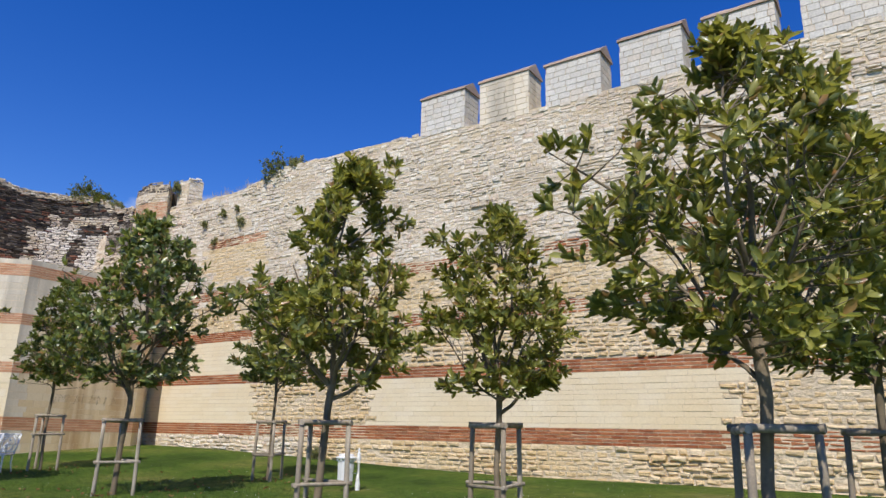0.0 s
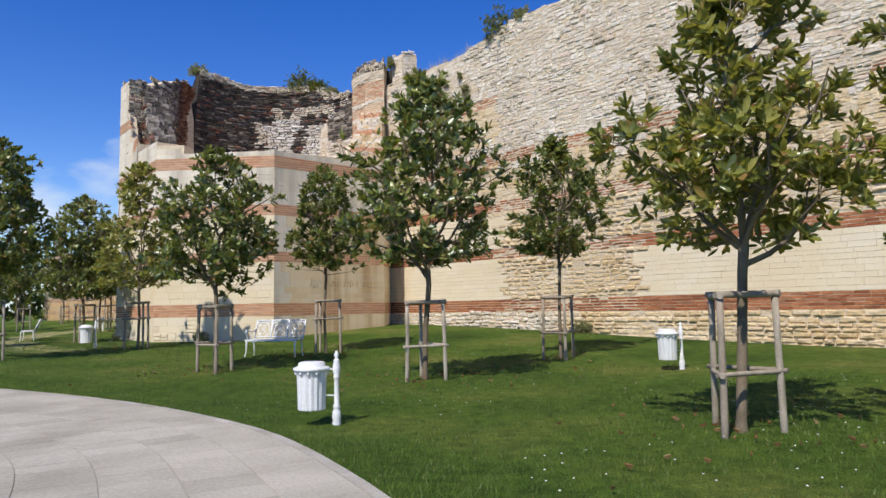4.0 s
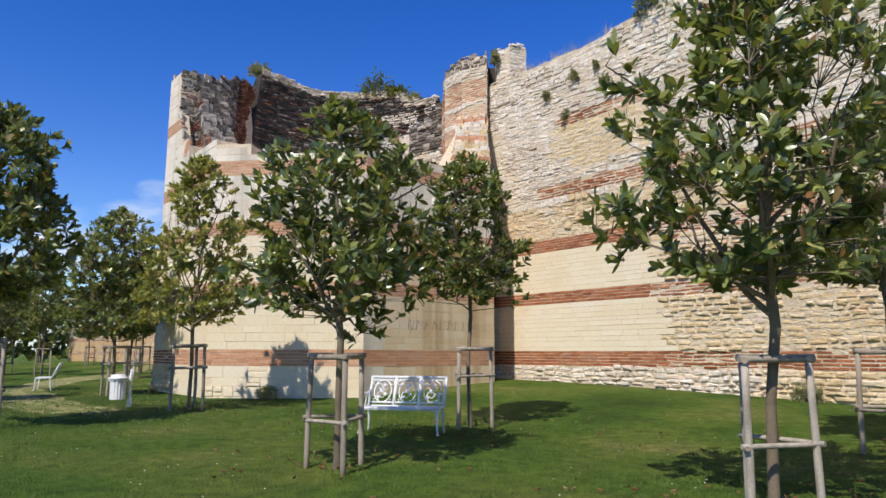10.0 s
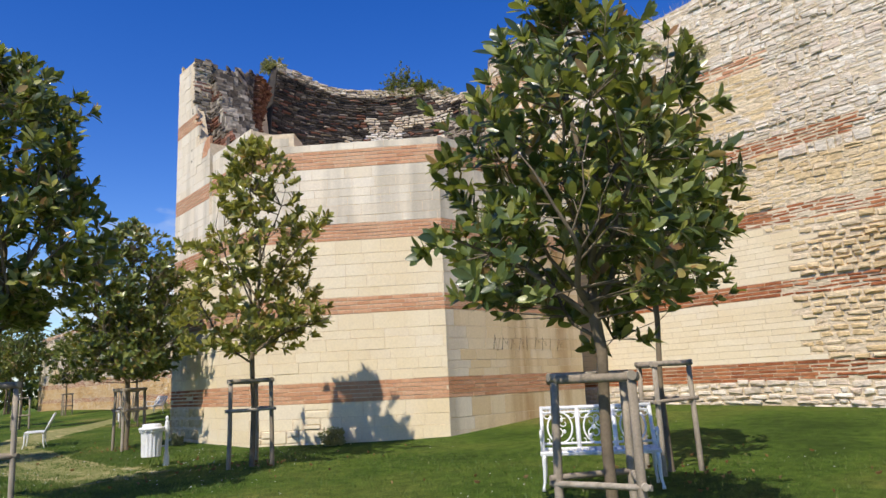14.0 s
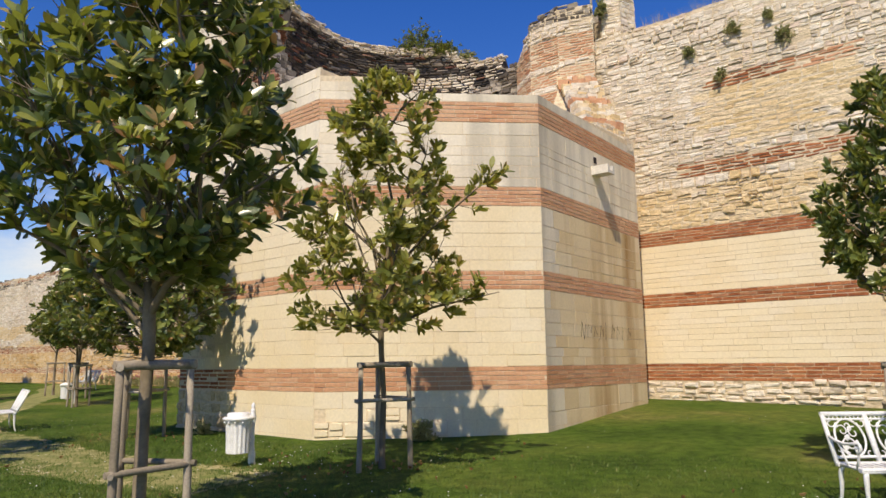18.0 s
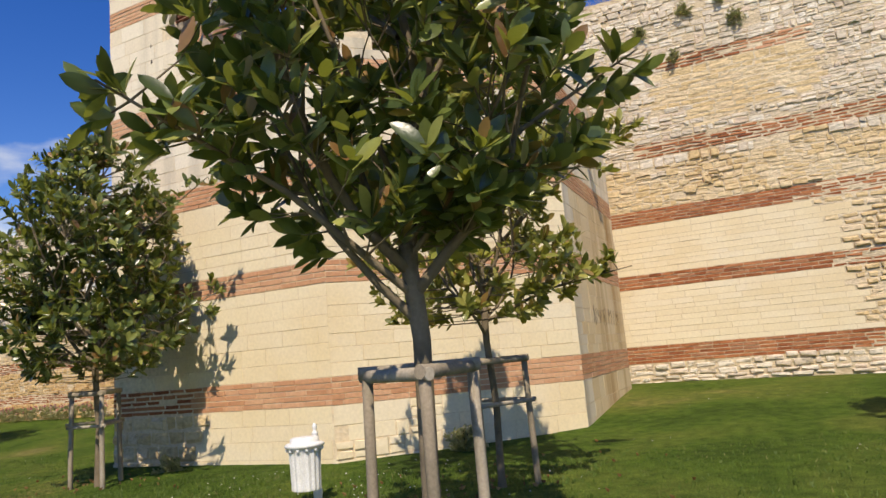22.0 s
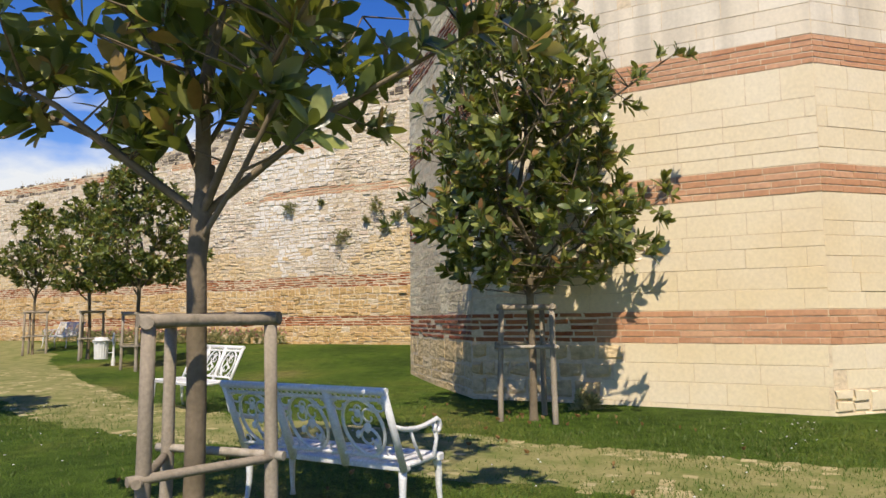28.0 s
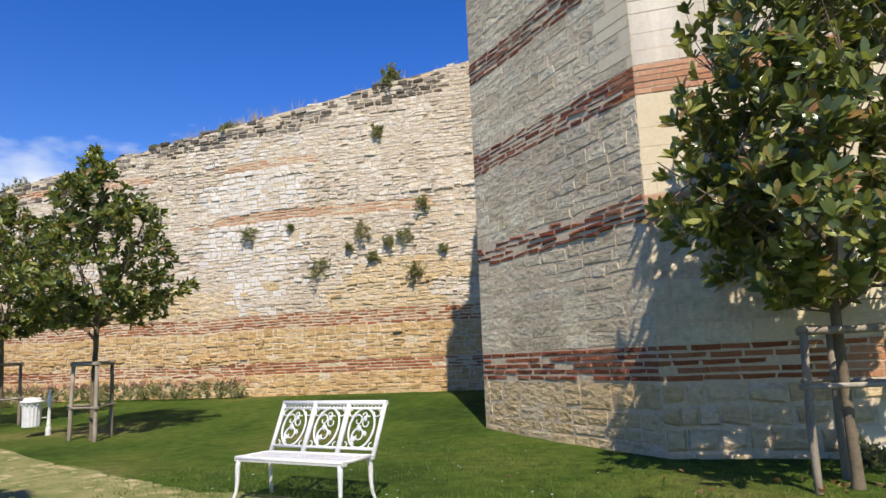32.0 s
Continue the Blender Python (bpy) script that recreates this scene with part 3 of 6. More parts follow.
def paved_walk():
    bed_v, bed_f = [], []
    n = 120
    rows = 9
    for i in range(n + 1):
        p = path_edge(i / n)
        a, b = path_edge(max(0, i / n - 0.004)), path_edge(min(1, i / n + 0.004))
        t = (b - a).normalized()
        side = Vector((-t.y, t.x))
        for r in range(rows + 1):
            q = p + side * (5.0 * r / rows)
            bed_v.append((q.x, q.y, gz(q.x, q.y) + 0.027))
    w = rows + 1
    for i in range(n):
        for r in range(rows):
            bed_f.append((i * w + r, i * w + r + 1, (i + 1) * w + r + 1, (i + 1) * w + r))
    bed = tagged(new("pavement", mesh_of("pavement", bed_v, bed_f, M_JOINT)), "curved walk of worn grey paving slabs edging the lawn", "pavement", kind="structure")
    rng = random.Random(4)
    lots_v, lots_f = [], []
    count = [0]

    def at(k, e):
        p = path_edge(min(1, k))
        t = (path_edge(min(1, k + 0.002)) - path_edge(max(0, min(1, k) - 0.002))).normalized()
        return p + Vector((-t.y, t.x)) * e

    def slab(k0, k1, e0, e1, dk, kerb=False):
        g, r = 0.002, 0.003
        mid = at((k0 + k1) / 2, e0)
        zo = rng.uniform(0.033, 0.036)
        own = mid.x > -6.5 and mid.y > 4.5 and count[0] < (300 if not kerb else 340)
        v = []
        for k, e, sk, se in ((k0, e0, 1, 1), (k1, e0, -1, 1), (k1, e1, -1, -1), (k0, e1, 1, -1)):
            for inset_by, z in ((g, 0.02), (g + r, zo)) if own else ((g, zo),):
                q = at(k + sk * inset_by * dk, e + se * inset_by)
                v.append((q.x, q.y, gz(q.x, q.y) + z))
        if own:
            count[0] += 1
            ob = new("slab", mesh_of("slab", v, [(1, 3, 5, 7), (0, 2, 3, 1), (2, 4, 5, 3), (4, 6, 7, 5), (6, 0, 1, 7)], M_KERB if kerb else M_PAVER))
            ob.parent = bed
            return
        o = len(lots_v)
        lots_v.extend(v)
        lots_f.append((o, o + 1, o + 2, o + 3))

    k = 0.0
    while k < 0.985:
        dk = 0.002 / max((path_edge(k + 0.002) - path_edge(k)).length, 1e-4)
        step = 0.42 * dk
        slab(k, k + step, 0.0, 0.11, dk, True)
        for row in range(8):
            off = 0.0 if row % 2 else 0.5 * step
            slab(k + off, k + step + off, 0.12 + 0.6 * row, 0.72 + 0.6 * row, dk)
        k += step
    ob = new("slabs", mesh_of("slabs", lots_v, lots_f, M_PAVER))
    ob.parent = bed
    ob["kind"] = "stuff"


paved_walk()


EARTH_LINE = [(-12.6, 24.9), (-14.9, 26.9), (-16.3, 28.6), (-17.8, 30.7), (-19.2, 32.6), (-20.5, 34.9), (-21.6, 38.5), (-22.8, 44), (-24, 52), (-26, 60)]


def earth_path():
    pts = EARTH_LINE
    v, f = [], []
    n = 70
    for i in range(n + 1):
        x = i / n * (len(pts) - 1)
        j = min(int(x), len(pts) - 2)
        p = Vector(pts[j]).lerp(Vector(pts[j + 1]), x - j)
        t = (Vector(pts[j + 1]) - Vector(pts[j])).normalized()
        sd = Vector((-t.y, t.x))
        for r in range(5):
            wv = 1.15 + 0.5 * noise.noise((i * 0.45, r * 1.0, 2))
            q = p + sd * (r - 2) / 2 * wv
            v.append((q.x, q.y, gz(q.x, q.y) + 0.010 - 0.018 * (abs(r - 2) == 2)))
    for i in range(n):
        for r in range(4):
            f.append((i * 5 + r, (i + 1) * 5 + r, (i + 1) * 5 + r + 1, i * 5 + r + 1))
    bed = tagged(new("path", mesh_of("path", v, f, M_DIRT)), "sandy cobbled path through the lawn, half overgrown", "path", kind="structure")
    rng = random.Random(12)
    lv, lf = [], []
    own = 0
    seg = [(Vector(a), Vector(b)) for a, b in zip(pts, pts[1:-2])]
    for a, b in seg:
        t = (b - a).normalized()
        sd = Vector((-t.y, t.x))
        n = int((b - a).length / 0.15)
        for i in range(n):
            for r in range(15):
                bow = 0.10 * math.sin((r + 0.5) / 15 * math.pi)
                q = a + t * (i * 0.15 + bow) + sd * ((r - 7) * 0.118)
                if noise.noise((q.x * 0.9, q.y * 0.9, 4)) > 0.08 + 0.3 * (1 - abs(r - 7) / 7) or rng.random() < 0.05 + 0.5 * (abs(r - 7) / 7) ** 3:
                    continue
                c, s = t.x, t.y
                hx, hy = 0.074 * rng.uniform(0.9, 1.0), 0.058 * rng.uniform(0.9, 1.0)
                vv = []
                for zz, k in ((0.0, 1.0), (0.009 + rng.uniform(-0.003, 0.002), 0.9)):
                    for x, y in ((-hx, -hy), (hx, -hy), (hx, hy), (-hx, hy)):
                        px, py = q.x + (x * c - y * s) * k, q.y + (x * s + y * c) * k
                        vv.append((px, py, gz(px, py) + zz))
                ff = [(4, 5, 6, 7), (0, 1, 5, 4), (1, 2, 6, 5), (2, 3, 7, 6), (3, 0, 4, 7)]
                if own < 280 and (q - Vector((-16.6, 29.0))).length < 1.9:
                    own += 1
                    ob = new("cobble", mesh_of("cobble", vv, ff, M_COBBLE))
                    ob.parent = bed
                else:
                    o = len(lv)
                    lv += vv
                    lf += [tuple(k + o for k in x) for x in ff]
    ob = new("cobbles", mesh_of("cobbles", lv, lf, M_COBBLE))
    ob.parent = bed
    ob["kind"] = "stuff"


earth_path()

# ---- curtain wall ----
BANDS = [(1.25, 1.70), (3.20, 3.58), (4.90, 5.30), (6.66, 7.10), (9.0, 9.36)]


def top_main(s):
    t = 11.4 + 0.5 * sm(-1, 3, s) - 0.3 * sm(6, 12, s)
    return t + (0.12 * noise.noise((s * 0.9, 0, 0)) + 0.06 * noise.noise((s * 3.1, 0, 5))) * (1 - sm(8, 9.3, s))


def zone_main(s, z):
    w = 0.5 * noise.noise((s * 0.5, z * 0.8, 7)) + 0.55 * noise.noise((s * 0.7, z * 5.0, 15))
    if z < 1.25:
        return "rubble", M_ROUGH if s > 4 else M_WHITE, M_BRICK
    if z < 3.58:
        smooth = s + w * 2 < 1.2 or 7.2 < s + w < 19
        return ("ashlar" if smooth else "rubble"), (M_ASHLAR if smooth else M_ROUGH), M_BRICK
    if z < 5.3:
        smooth = s + w * 3 < 1.0
        return ("ashlar" if smooth else "rubble"), (M_ASHLAR if smooth else M_ROUGH), M_BRICK
    if z < 7.1:
        return ("nobrick" if z > 6.6 and noise.noise((s * 0.35, 1, 3)) > 0.12 else "rough"), (M_ROUGH if z + w < 6.5 else M_WHITE), M_BRICK
    if z < 9.36:
        smooth = -2.6 < s + w < 1.5 + w and z > 7.7 + w
        if z > 8.98 and not -2.2 < s < 1.5:
            return "nobrick", M_WHITE, M_BRICK
        return ("block" if smooth and z < 8.98 else "rough"), (M_ROUGH if smooth else M_WHITE), M_BRICK_PALE if s > -0.2 and z > 8.9 else M_BRICK
    return "rough", M_WHITE, M_BRICK


FMAIN = Face(WO, WO + WD)
wall_main = tagged(wall_slab("wall_main", -6.5, 36, top_main, 3.0, M_MORTAR_W),
                   "ancient curtain wall of limestone courses with red brick bands", "city wall", kind="structure")


def foot(face):
    return lambda s: gz(*(face.p + face.d * s)) - 0.05


masonry(wall_main, FMAIN, -6.3, 36, foot(FMAIN), top_main, BANDS, zone_main, near=(5, 15, 0.2, 1.75), seed=3, size=0.75)


def merlon(s0, s1, h, plain):
    m = Matrix(((WD.x, WN.x, 0, (WO + WD * s0).x), (WD.y, WN.y, 0, (WO + WD * s0).y), (0, 0, 1, 0), (0, 0, 0, 1)))
    w = s1 - s0
    th = 0.9
    zb = top_main(s0) - 0.1
    ob = empty("merlon", m, "restored white stone merlon with sloping brick cap", "merlon", "merlons on the wall top")
    bm = bmesh.new()
    box(bm, (0.012, -th, zb), (w - 0.012, -0.012, zb + h))
    core = part("core", bm, M_MORTAR_W, ob)
    rng = random.Random(int(s0 * 10))
    z = zb
    mt = M_ASHLAR_UP if plain else M_MERLON
    turned = Matrix(((0, 1, 0, w - 0.012), (-1, 0, 0, 0), (0, 0, 1, 0), (0, 0, 0, 1)))
    while z < zb + h - 0.05:
        hh = min(0.2, zb + h - z)
        for side_on in (False, True):
            x = -rng.uniform(0, 0.3)
            L = w if not side_on else th
            while x < L:
                l = rng.uniform(0.28, 0.42)
                a, b = max(x + 0.008, 0), min(x + l - 0.008, L)
                if b - a > 0.05:
                    bl = new("block", unit_stone(True, mt, rng.randrange(5)))
                    bl.parent = ob
                    bl.matrix_local = (turned if side_on else Matrix()) @ Matrix.Translation((a, 0, z + 0.006)) @ Matrix.Diagonal((b - a, 0.016, hh - 0.012, 1))
                x += l
        z += hh
    bm = bmesh.new()
    t = zb + h
    prof = [(0.06, t), (0.05, t + 0.07), (-th * 0.5, t + 0.42), (-th - 0.05, t + 0.07), (-th - 0.06, t)]
    n = 5
    rows = []
    for i in range(n + 1):
        x = -0.05 + (w + 0.1) * i / n
        rows.append([bm.verts.new((x, y, z + 0.02 * noise.noise((s0 + x * 3, y * 3, 1)))) for y, z in prof])
    for a, b in zip(rows, rows[1:]):
        for k in range(len(prof)):
            kk = (k + 1) % len(prof)
            bm.faces.new((a[k], b[k], b[kk], a[kk]))
    bm.faces.new(rows[0])
    bm.faces.new(rows[-1][::-1])
    bmesh.ops.recalc_face_normals(bm, faces=bm.faces)
    part("cap", bm, M_CAP, ob, "sloping mortared brick cap")


for i in range(10):
    a = 9.3 + 2.46 * i
    merlon(a, a + 1.85, 1.45 + 0.1 * (i % 2), i == 1)


def top_two(s):
    return 10.15 - 0.115 * (-16 - s) * (1 if s > -36 else 1) + 0.14 * noise.noise((s * 0.8, 3, 0)) + 0.06 * noise.noise((s * 3.0, 9, 0)) if s > -34 else 8.0 + 0.2 * noise.noise((s * 0.7, 2, 0))


def zone_two(s, z):
    w = 0.6 * noise.noise((s * 0.4, z * 0.7, 17))
    if z > top_two(s) - 0.55 - 0.5 * w and s < -17 and noise.noise((s * 1.9, z * 3.0, 12)) > -0.25:
        return "rough", M_SOOTED, M_BRICK
    patch = 1.6 - ((s + 23.3) / 2.0) ** 2 - ((z - 6.0) / 2.6) ** 2
    if patch > 0 and patch + 1.3 * noise.noise((s * 1.7, z * 2.3, 31)) > 0.75:
        return "rough", M_LIME, M_BRICK_PALE
    if z < 3.1 + w * 0.6:
        return "rough", M_OCHRE, M_BRICK
    if z < 4.6 + w:
        return "rough", (M_ROUGH if noise.noise((s * 0.3, z, 4)) > -0.1 else M_WHITE), M_BRICK
    if z > 5.8 and z < 6.4 and not (-22.5 < s < -17.5):
        return "nobrick", M_WHITE, M_BRICK
    if z > 7.6 and z < 8.1 and noise.noise((s * 0.3, 5, 5)) < 0.1:
        return "nobrick", M_WHITE, M_BRICK
    return "rough", M_WHITE, M_BRICK_PALE if z > 5 else M_BRICK


wall_two = tagged(wall_slab("wall_far", -75, -9, top_two, 3.0, M_MORTAR_W),
                  "ancient curtain wall of pale limestone with brick bands and plants", "city wall", kind="structure")
FTWO = Face(WO + WD * -75, WO)


def shift(fn):
    return lambda s, *z: fn(s - 75, *z)


masonry(wall_two, FTWO, 0, 66, foot(FTWO), shift(top_two), [(1.40, 1.74), (2.72, 3.14), (6.0, 6.3), (7.7, 7.95)], shift(zone_two), near=(52, 58, 0.2, 2.2), seed=5, size=0.72)

# ---- tower ----
outline = [TV[k] for k in ("CF", "C0", "C1", "E", "E2", "G", "FF")]
tower = tagged(prism("tower_wall", [tuple(p) for p in outline], -0.6, 6.7, M_MORTAR), "ruined eight-sided tower of cream ashlar with brick bands", "tower", kind="structure")


def inset(p, q, z0, tops, name, thick, material, a=0.0, b=1.0):
    """A stretch of tower wall above the floor, its outer face flush with the side from p to q."""
    fc = Face(p, q)
    p0, q0 = fc.p + fc.d * fc.length * a, fc.p + fc.d * fc.length * b
    i0, i1 = p0 - fc.n * thick, q0 - fc.n * thick
    ob = prism(name, [tuple(p0), tuple(q0), tuple(i1), tuple(i0)], z0, [tops[0], tops[1], tops[1], tops[0]], material)
    ob.parent = tower
    return fc


def ztower(side):
    def zone(s, z):
        if side == "F":
            w = 0.3 * noise.noise((s, z, 8))
            if z > 4.8 and s + w > 3.6:
                return "ashlar", M_ASHLAR, M_BRICK
            return "block", (M_GREY if z > 1.25 else M_ROUGH), M_BRICK_DEEP
        if side == "B" and z < 0.95 + 0.4 * noise.noise((s * 2, z, 6)) and s < 1.5 + 0.5 * noise.noise((s, z * 4, 9)):
            return "rough", M_ASHLAR, M_BRICK_PALE
        if side == "A" and s > 0.25 and z < 4.9:
            return "ashlar", M_ASHLAR_WET, M_BRICK_PALE
        if side == "A":
            return "ashlar", M_ASHLAR_UP, M_BRICK_PALE
        w = 0.5 * noise.noise((s * 1.2, z * 1.5, 6))
        if side == "C" and z < 1.72 and s + w < (2.4 if z < 1.25 else 1.9):
            return "rubble", M_ROUGH, M_BRICK
        if side == "C" and z < 3.2 and s + w < 1.0:
            return "block", M_GREY, M_BRICK
        if z > 5.1:
            return "ashlar", M_ASHLAR_UP, M_BRICK_PALE
        return "ashlar", M_ASHLAR, M_BRICK_PALE
    return zone


def top_C(s):
    if s < 1.2:
        return 11.2
    if s < 1.8:
        return 10.2 - (s - 1.2) * 3.2
    if s < 2.5:
        return 8.28
    return 7.78


SLIT = (2.50, 2.70, 6.5, 9.0)


tower_sides = {}
for name, a, b, tops in (("C", "CF", "C0", None), ("B", "C0", "C1", None), ("A", "C1", "E", None), ("side", "E", "E2", None), ("F", "FF", "CF", None)):
    fc = Face(TV[a], TV[b])
    tower_sides[name] = fc
    if name == "C":
        tp = top_C
        inset(TV[a], TV[b], 6.7, (11.15, 11.1), "parapet", 0.5, M_MORTAR, 0.0, 0.24)
        inset(TV[a], TV[b], 6.7, (9.7, 8.2), "parapet", 0.3, M_MORTAR, 0.24, 0.36)
        inset(TV[a], TV[b], 6.7, (8.25, 8.2), "parapet", 0.7, M_MORTAR, 0.36, 0.498)
        inset(TV[a], TV[b], 6.7, (7.76, 7.76), "parapet", 0.8, M_MORTAR, 0.54, 1.0)
    elif name == "B":
        tp = lambda s: 7.63 if s < 1.05 else 7.28
        inset(TV[a], TV[b], 6.7, (7.6, 7.6), "parapet", 0.8, M_MORTAR, 0, 0.235)
        inset(TV[a], TV[b], 6.7, (7.25, 7.25), "parapet", 0.8, M_MORTAR, 0.235, 1)
    elif name == "A":
        tp = lambda s: 7.28 + 0.04 * s
        inset(TV[a], TV[b], 6.7, (7.25, 7.45), "parapet", 0.8, M_MORTAR)
    elif name == "side":
        tp = lambda s: 7.5
    else:
        tp = lambda s: min(9.7 + 2.8 * s, 13.1 - (s / 4.3) * 1.9) + 0.2 * noise.noise((s * 2.2, 4, 0))
        inset(TV[a], TV[b], 6.7, (9.6, 12.45), "upper_wall", 1.4, M_MORTAR_W, 0.0, 0.25)
        inset(TV[a], TV[b], 6.7, (12.45, 11.15), "upper_wall", 1.4, M_MORTAR_W, 0.25, 1.0)
    near = {"C": (0, 5.1, 0.2, 3.3), "B": (0, 4.5, 0.2, 3.3), "A": (0, 5, 0.2, 2.2), "F": (0, 4.4, 0.2, 2.4)}.get(name)
    bands = BANDS[:4] + [(9.0, 9.4)] if name in ("C", "F") else BANDS[:4]
    masonry(tower, fc, 0.0, fc.length, foot(fc), tp, bands, ztower(name), near=near, seed=20 + len(name) + ord(name[0]), cap=150, skip=SLIT if name == "C" else None, size=0.95 if name == "F" else 1.25)

# inner face of the standing north-west wall, seen from below over the broken parapet
inner = Face(TV["CF"] - Vector((-1.0, 0.1)) * 1.42, TV["FF"] - Vector((-1.0, 0.1)) * 1.42)
masonry(tower, inner, 0.15, 3.0, lambda s: 6.6, lambda s: 11.2 + s / 4.3 * 1.8, [(9.0, 9.35)], lambda s, z: ("rough", M_SOOTED if z > 8.9 + 0.4 * noise.noise((s, z, 1)) else M_BURNT, M_JAMB), seed=31, size=0.7)
# broken springing of the vault behind the slit: rubble and brick courses stepping down
masonry(tower, Face(TV["CF"] + Vector((0.45, 0.28)), TV["C0"] + Vector((0.45, 0.28))), 0.9, 2.75, lambda s: 6.6, lambda s: 11.3 - (s - 0.9) * 1.75,
        [(8.3, 8.65), (9.0, 9.35), (9.9, 10.25)], lambda s, z: ("rough", M_SOOTED, M_JAMB), seed=33, size=0.6)
end_c = Face(TV["CF"], TV["C0"])
end_p = end_c.p + end_c.d * 1.215
masonry(tower, Face(end_p, end_p - end_c.n * 0.55), 0.0, 0.55, lambda s: 8.3, lambda s: 11.2, [(8.9, 9.35), (10.2, 10.5)], lambda s, z: ("rough", M_SOOTED, M_JAMB), seed=36, size=0.6)
spring_face = Face(TV["CF"] + Vector((0.45, 0.28)), TV["C0"] + Vector((0.45, 0.28)))
rng_s = random.Random(35)
bm = bmesh.new()
for k in range(34):
    t = 0.9 + 1.75 * k / 33
    for row in range(5):
        y = -0.02 - 0.2 * row + rng_s.uniform(-0.05, 0.05)
        z = 11.25 - (t - 0.9) * 1.75 - 0.10 * row + rng_s.uniform(-0.16, 0.06)
        box(bm, (t - rng_s.uniform(0.05, 0.12), y - 0.22, z - rng_s.uniform(0.3, 0.7)), (t + rng_s.uniform(0.06, 0.13), y, z))
spring = part("vault_springing", bm, M_SOOTED, tower, "stepped rubble springing of the fallen vault")
spring.matrix_world = spring_face.matrix()
fan_v, fan_f = [], []
for k in range(8):
    turn = radians(176 - 12.5 * k)
    c, d = math.cos(turn), math.sin(turn)
    o = len(fan_v)
    for y in (-0.06, 0.012):
        for r, h in ((0.14, -0.024), (0.50, -0.042), (0.50, 0.042), (0.14, 0.024)):
            fan_v.append((2.46 + c * r - d * h, y, 7.92 + d * r + c * h))
    fan_f += [(o, o + 1, o + 2, o + 3), (o + 7, o + 6, o + 5, o + 4)] + [(o + q, o + 4 + q, o + 4 + (q + 1) % 4, o + (q + 1) % 4) for q in range(4)]
fan = new("brick_fan", mesh_of("brick_fan", fan_v, fan_f, M_BRICK_PALE))
fan.parent = tower
fan.matrix_world = Face(TV["CF"], TV["C0"]).matrix()
fan["label"] = "fan of bricks over the arrow slit"


def arc_top(a):
    """Broken top of the rounded chamber wall, by the angle round the tower's middle."""
    t = 13.15 - 0.25 * (1 - sm(112, 140, a)) - 0.75 * (1 - sm(44, 78, a))
    return t + 0.1 * noise.noise((a * 0.13, 0, 0))


def chamber():
    """The rounded, soot-blackened back wall of the vaulted upper room."""
    v, f = [], []
    n = 36
    for i in range(n + 1):
        a = 150 - (150 - 40) * i / n
        c = Vector((math.cos(radians(a)), math.sin(radians(a))))
        t = arc_top(a)
        for r, z in ((4.75, 6.6), (4.75, 9.6), (4.62, 11.3), (4.35, t - 0.25), (4.5, t), (5.5, t - 1.9), (5.8, 6.6)):
            p = TC + c * (r + 0.05 * noise.noise((a * 0.3, z, 2)))
            v.append((p.x, p.y, z))
    for i in range(n):
        for k in range(6):
            f.append((i * 7 + k, i * 7 + k + 1, i * 7 + 8 + k, i * 7 + 7 + k))
    f += [tuple(range(7)), tuple(range(n * 7, n * 7 + 7))[::-1]]
    ob = new("chamber_wall", mesh_of("chamber_wall", v, f, M_MORTAR_DK))
    ob.parent = tower
    ob["label"] = "rounded soot-blackened rubble wall of the upper room"
    rng = random.Random(77)
    lots = {}
    z = 6.7
    while z < 13.5:
        h = rng.uniform(0.05, 0.11)
        a = 149.5
        while a > 41:
            da = math.degrees(rng.uniform(0.14, 0.5) / 4.7)
            am = a - da / 2
            t = arc_top(am)
            if z + h < t + 0.08:
                r = 4.75 if z < 9.6 else 4.75 - 0.13 * min(1, (z - 9.6) / 1.7) - 0.27 * max(0, min(1, (z - 11.3) / (t - 11.55)))
                pale = z > t - 0.32 or (noise.noise((am * 0.09, z * 0.7, 3)) > (-0.3 if z < 10.9 else 0.0) and am < 110 and z < 11.8) or (am < 62 and noise.noise((am * 0.1, z, 9)) > -0.1)
                m = (M_LIME if z < 11.2 and am < 104 else M_WHITE) if pale else (M_JAMB if rng.random() < 0.13 else M_SOOTED if rng.random() < 0.22 else M_BURNT)
                p = TC + Vector((math.cos(radians(a)), math.sin(radians(a)))) * r
                q = TC + Vector((math.cos(radians(a - da * 0.94)), math.sin(radians(a - da * 0.94)))) * r
                fc = Face(p, q)
                sv, sf = stone_shape(0.0, fc.length, z + 0.005, z + h - 0.005, rng.uniform(0.02, 0.09), False, rng)
                vs, fs, _ = lots.setdefault(m.name, ([], [], m))
                o = len(vs)
                mt = fc.matrix()
                vs.extend(tuple(mt @ Vector(k)) for k in sv)
                fs.extend(tuple(i + o for i in k) for k in sf)
            a -= da
        z += h
    for k in sorted(lots):
        vs, fs, m = lots[k]
        s = new("rubble", mesh_of("rubble", vs, fs, m))
        s.parent = tower
        s["kind"] = "stuff"


chamber()


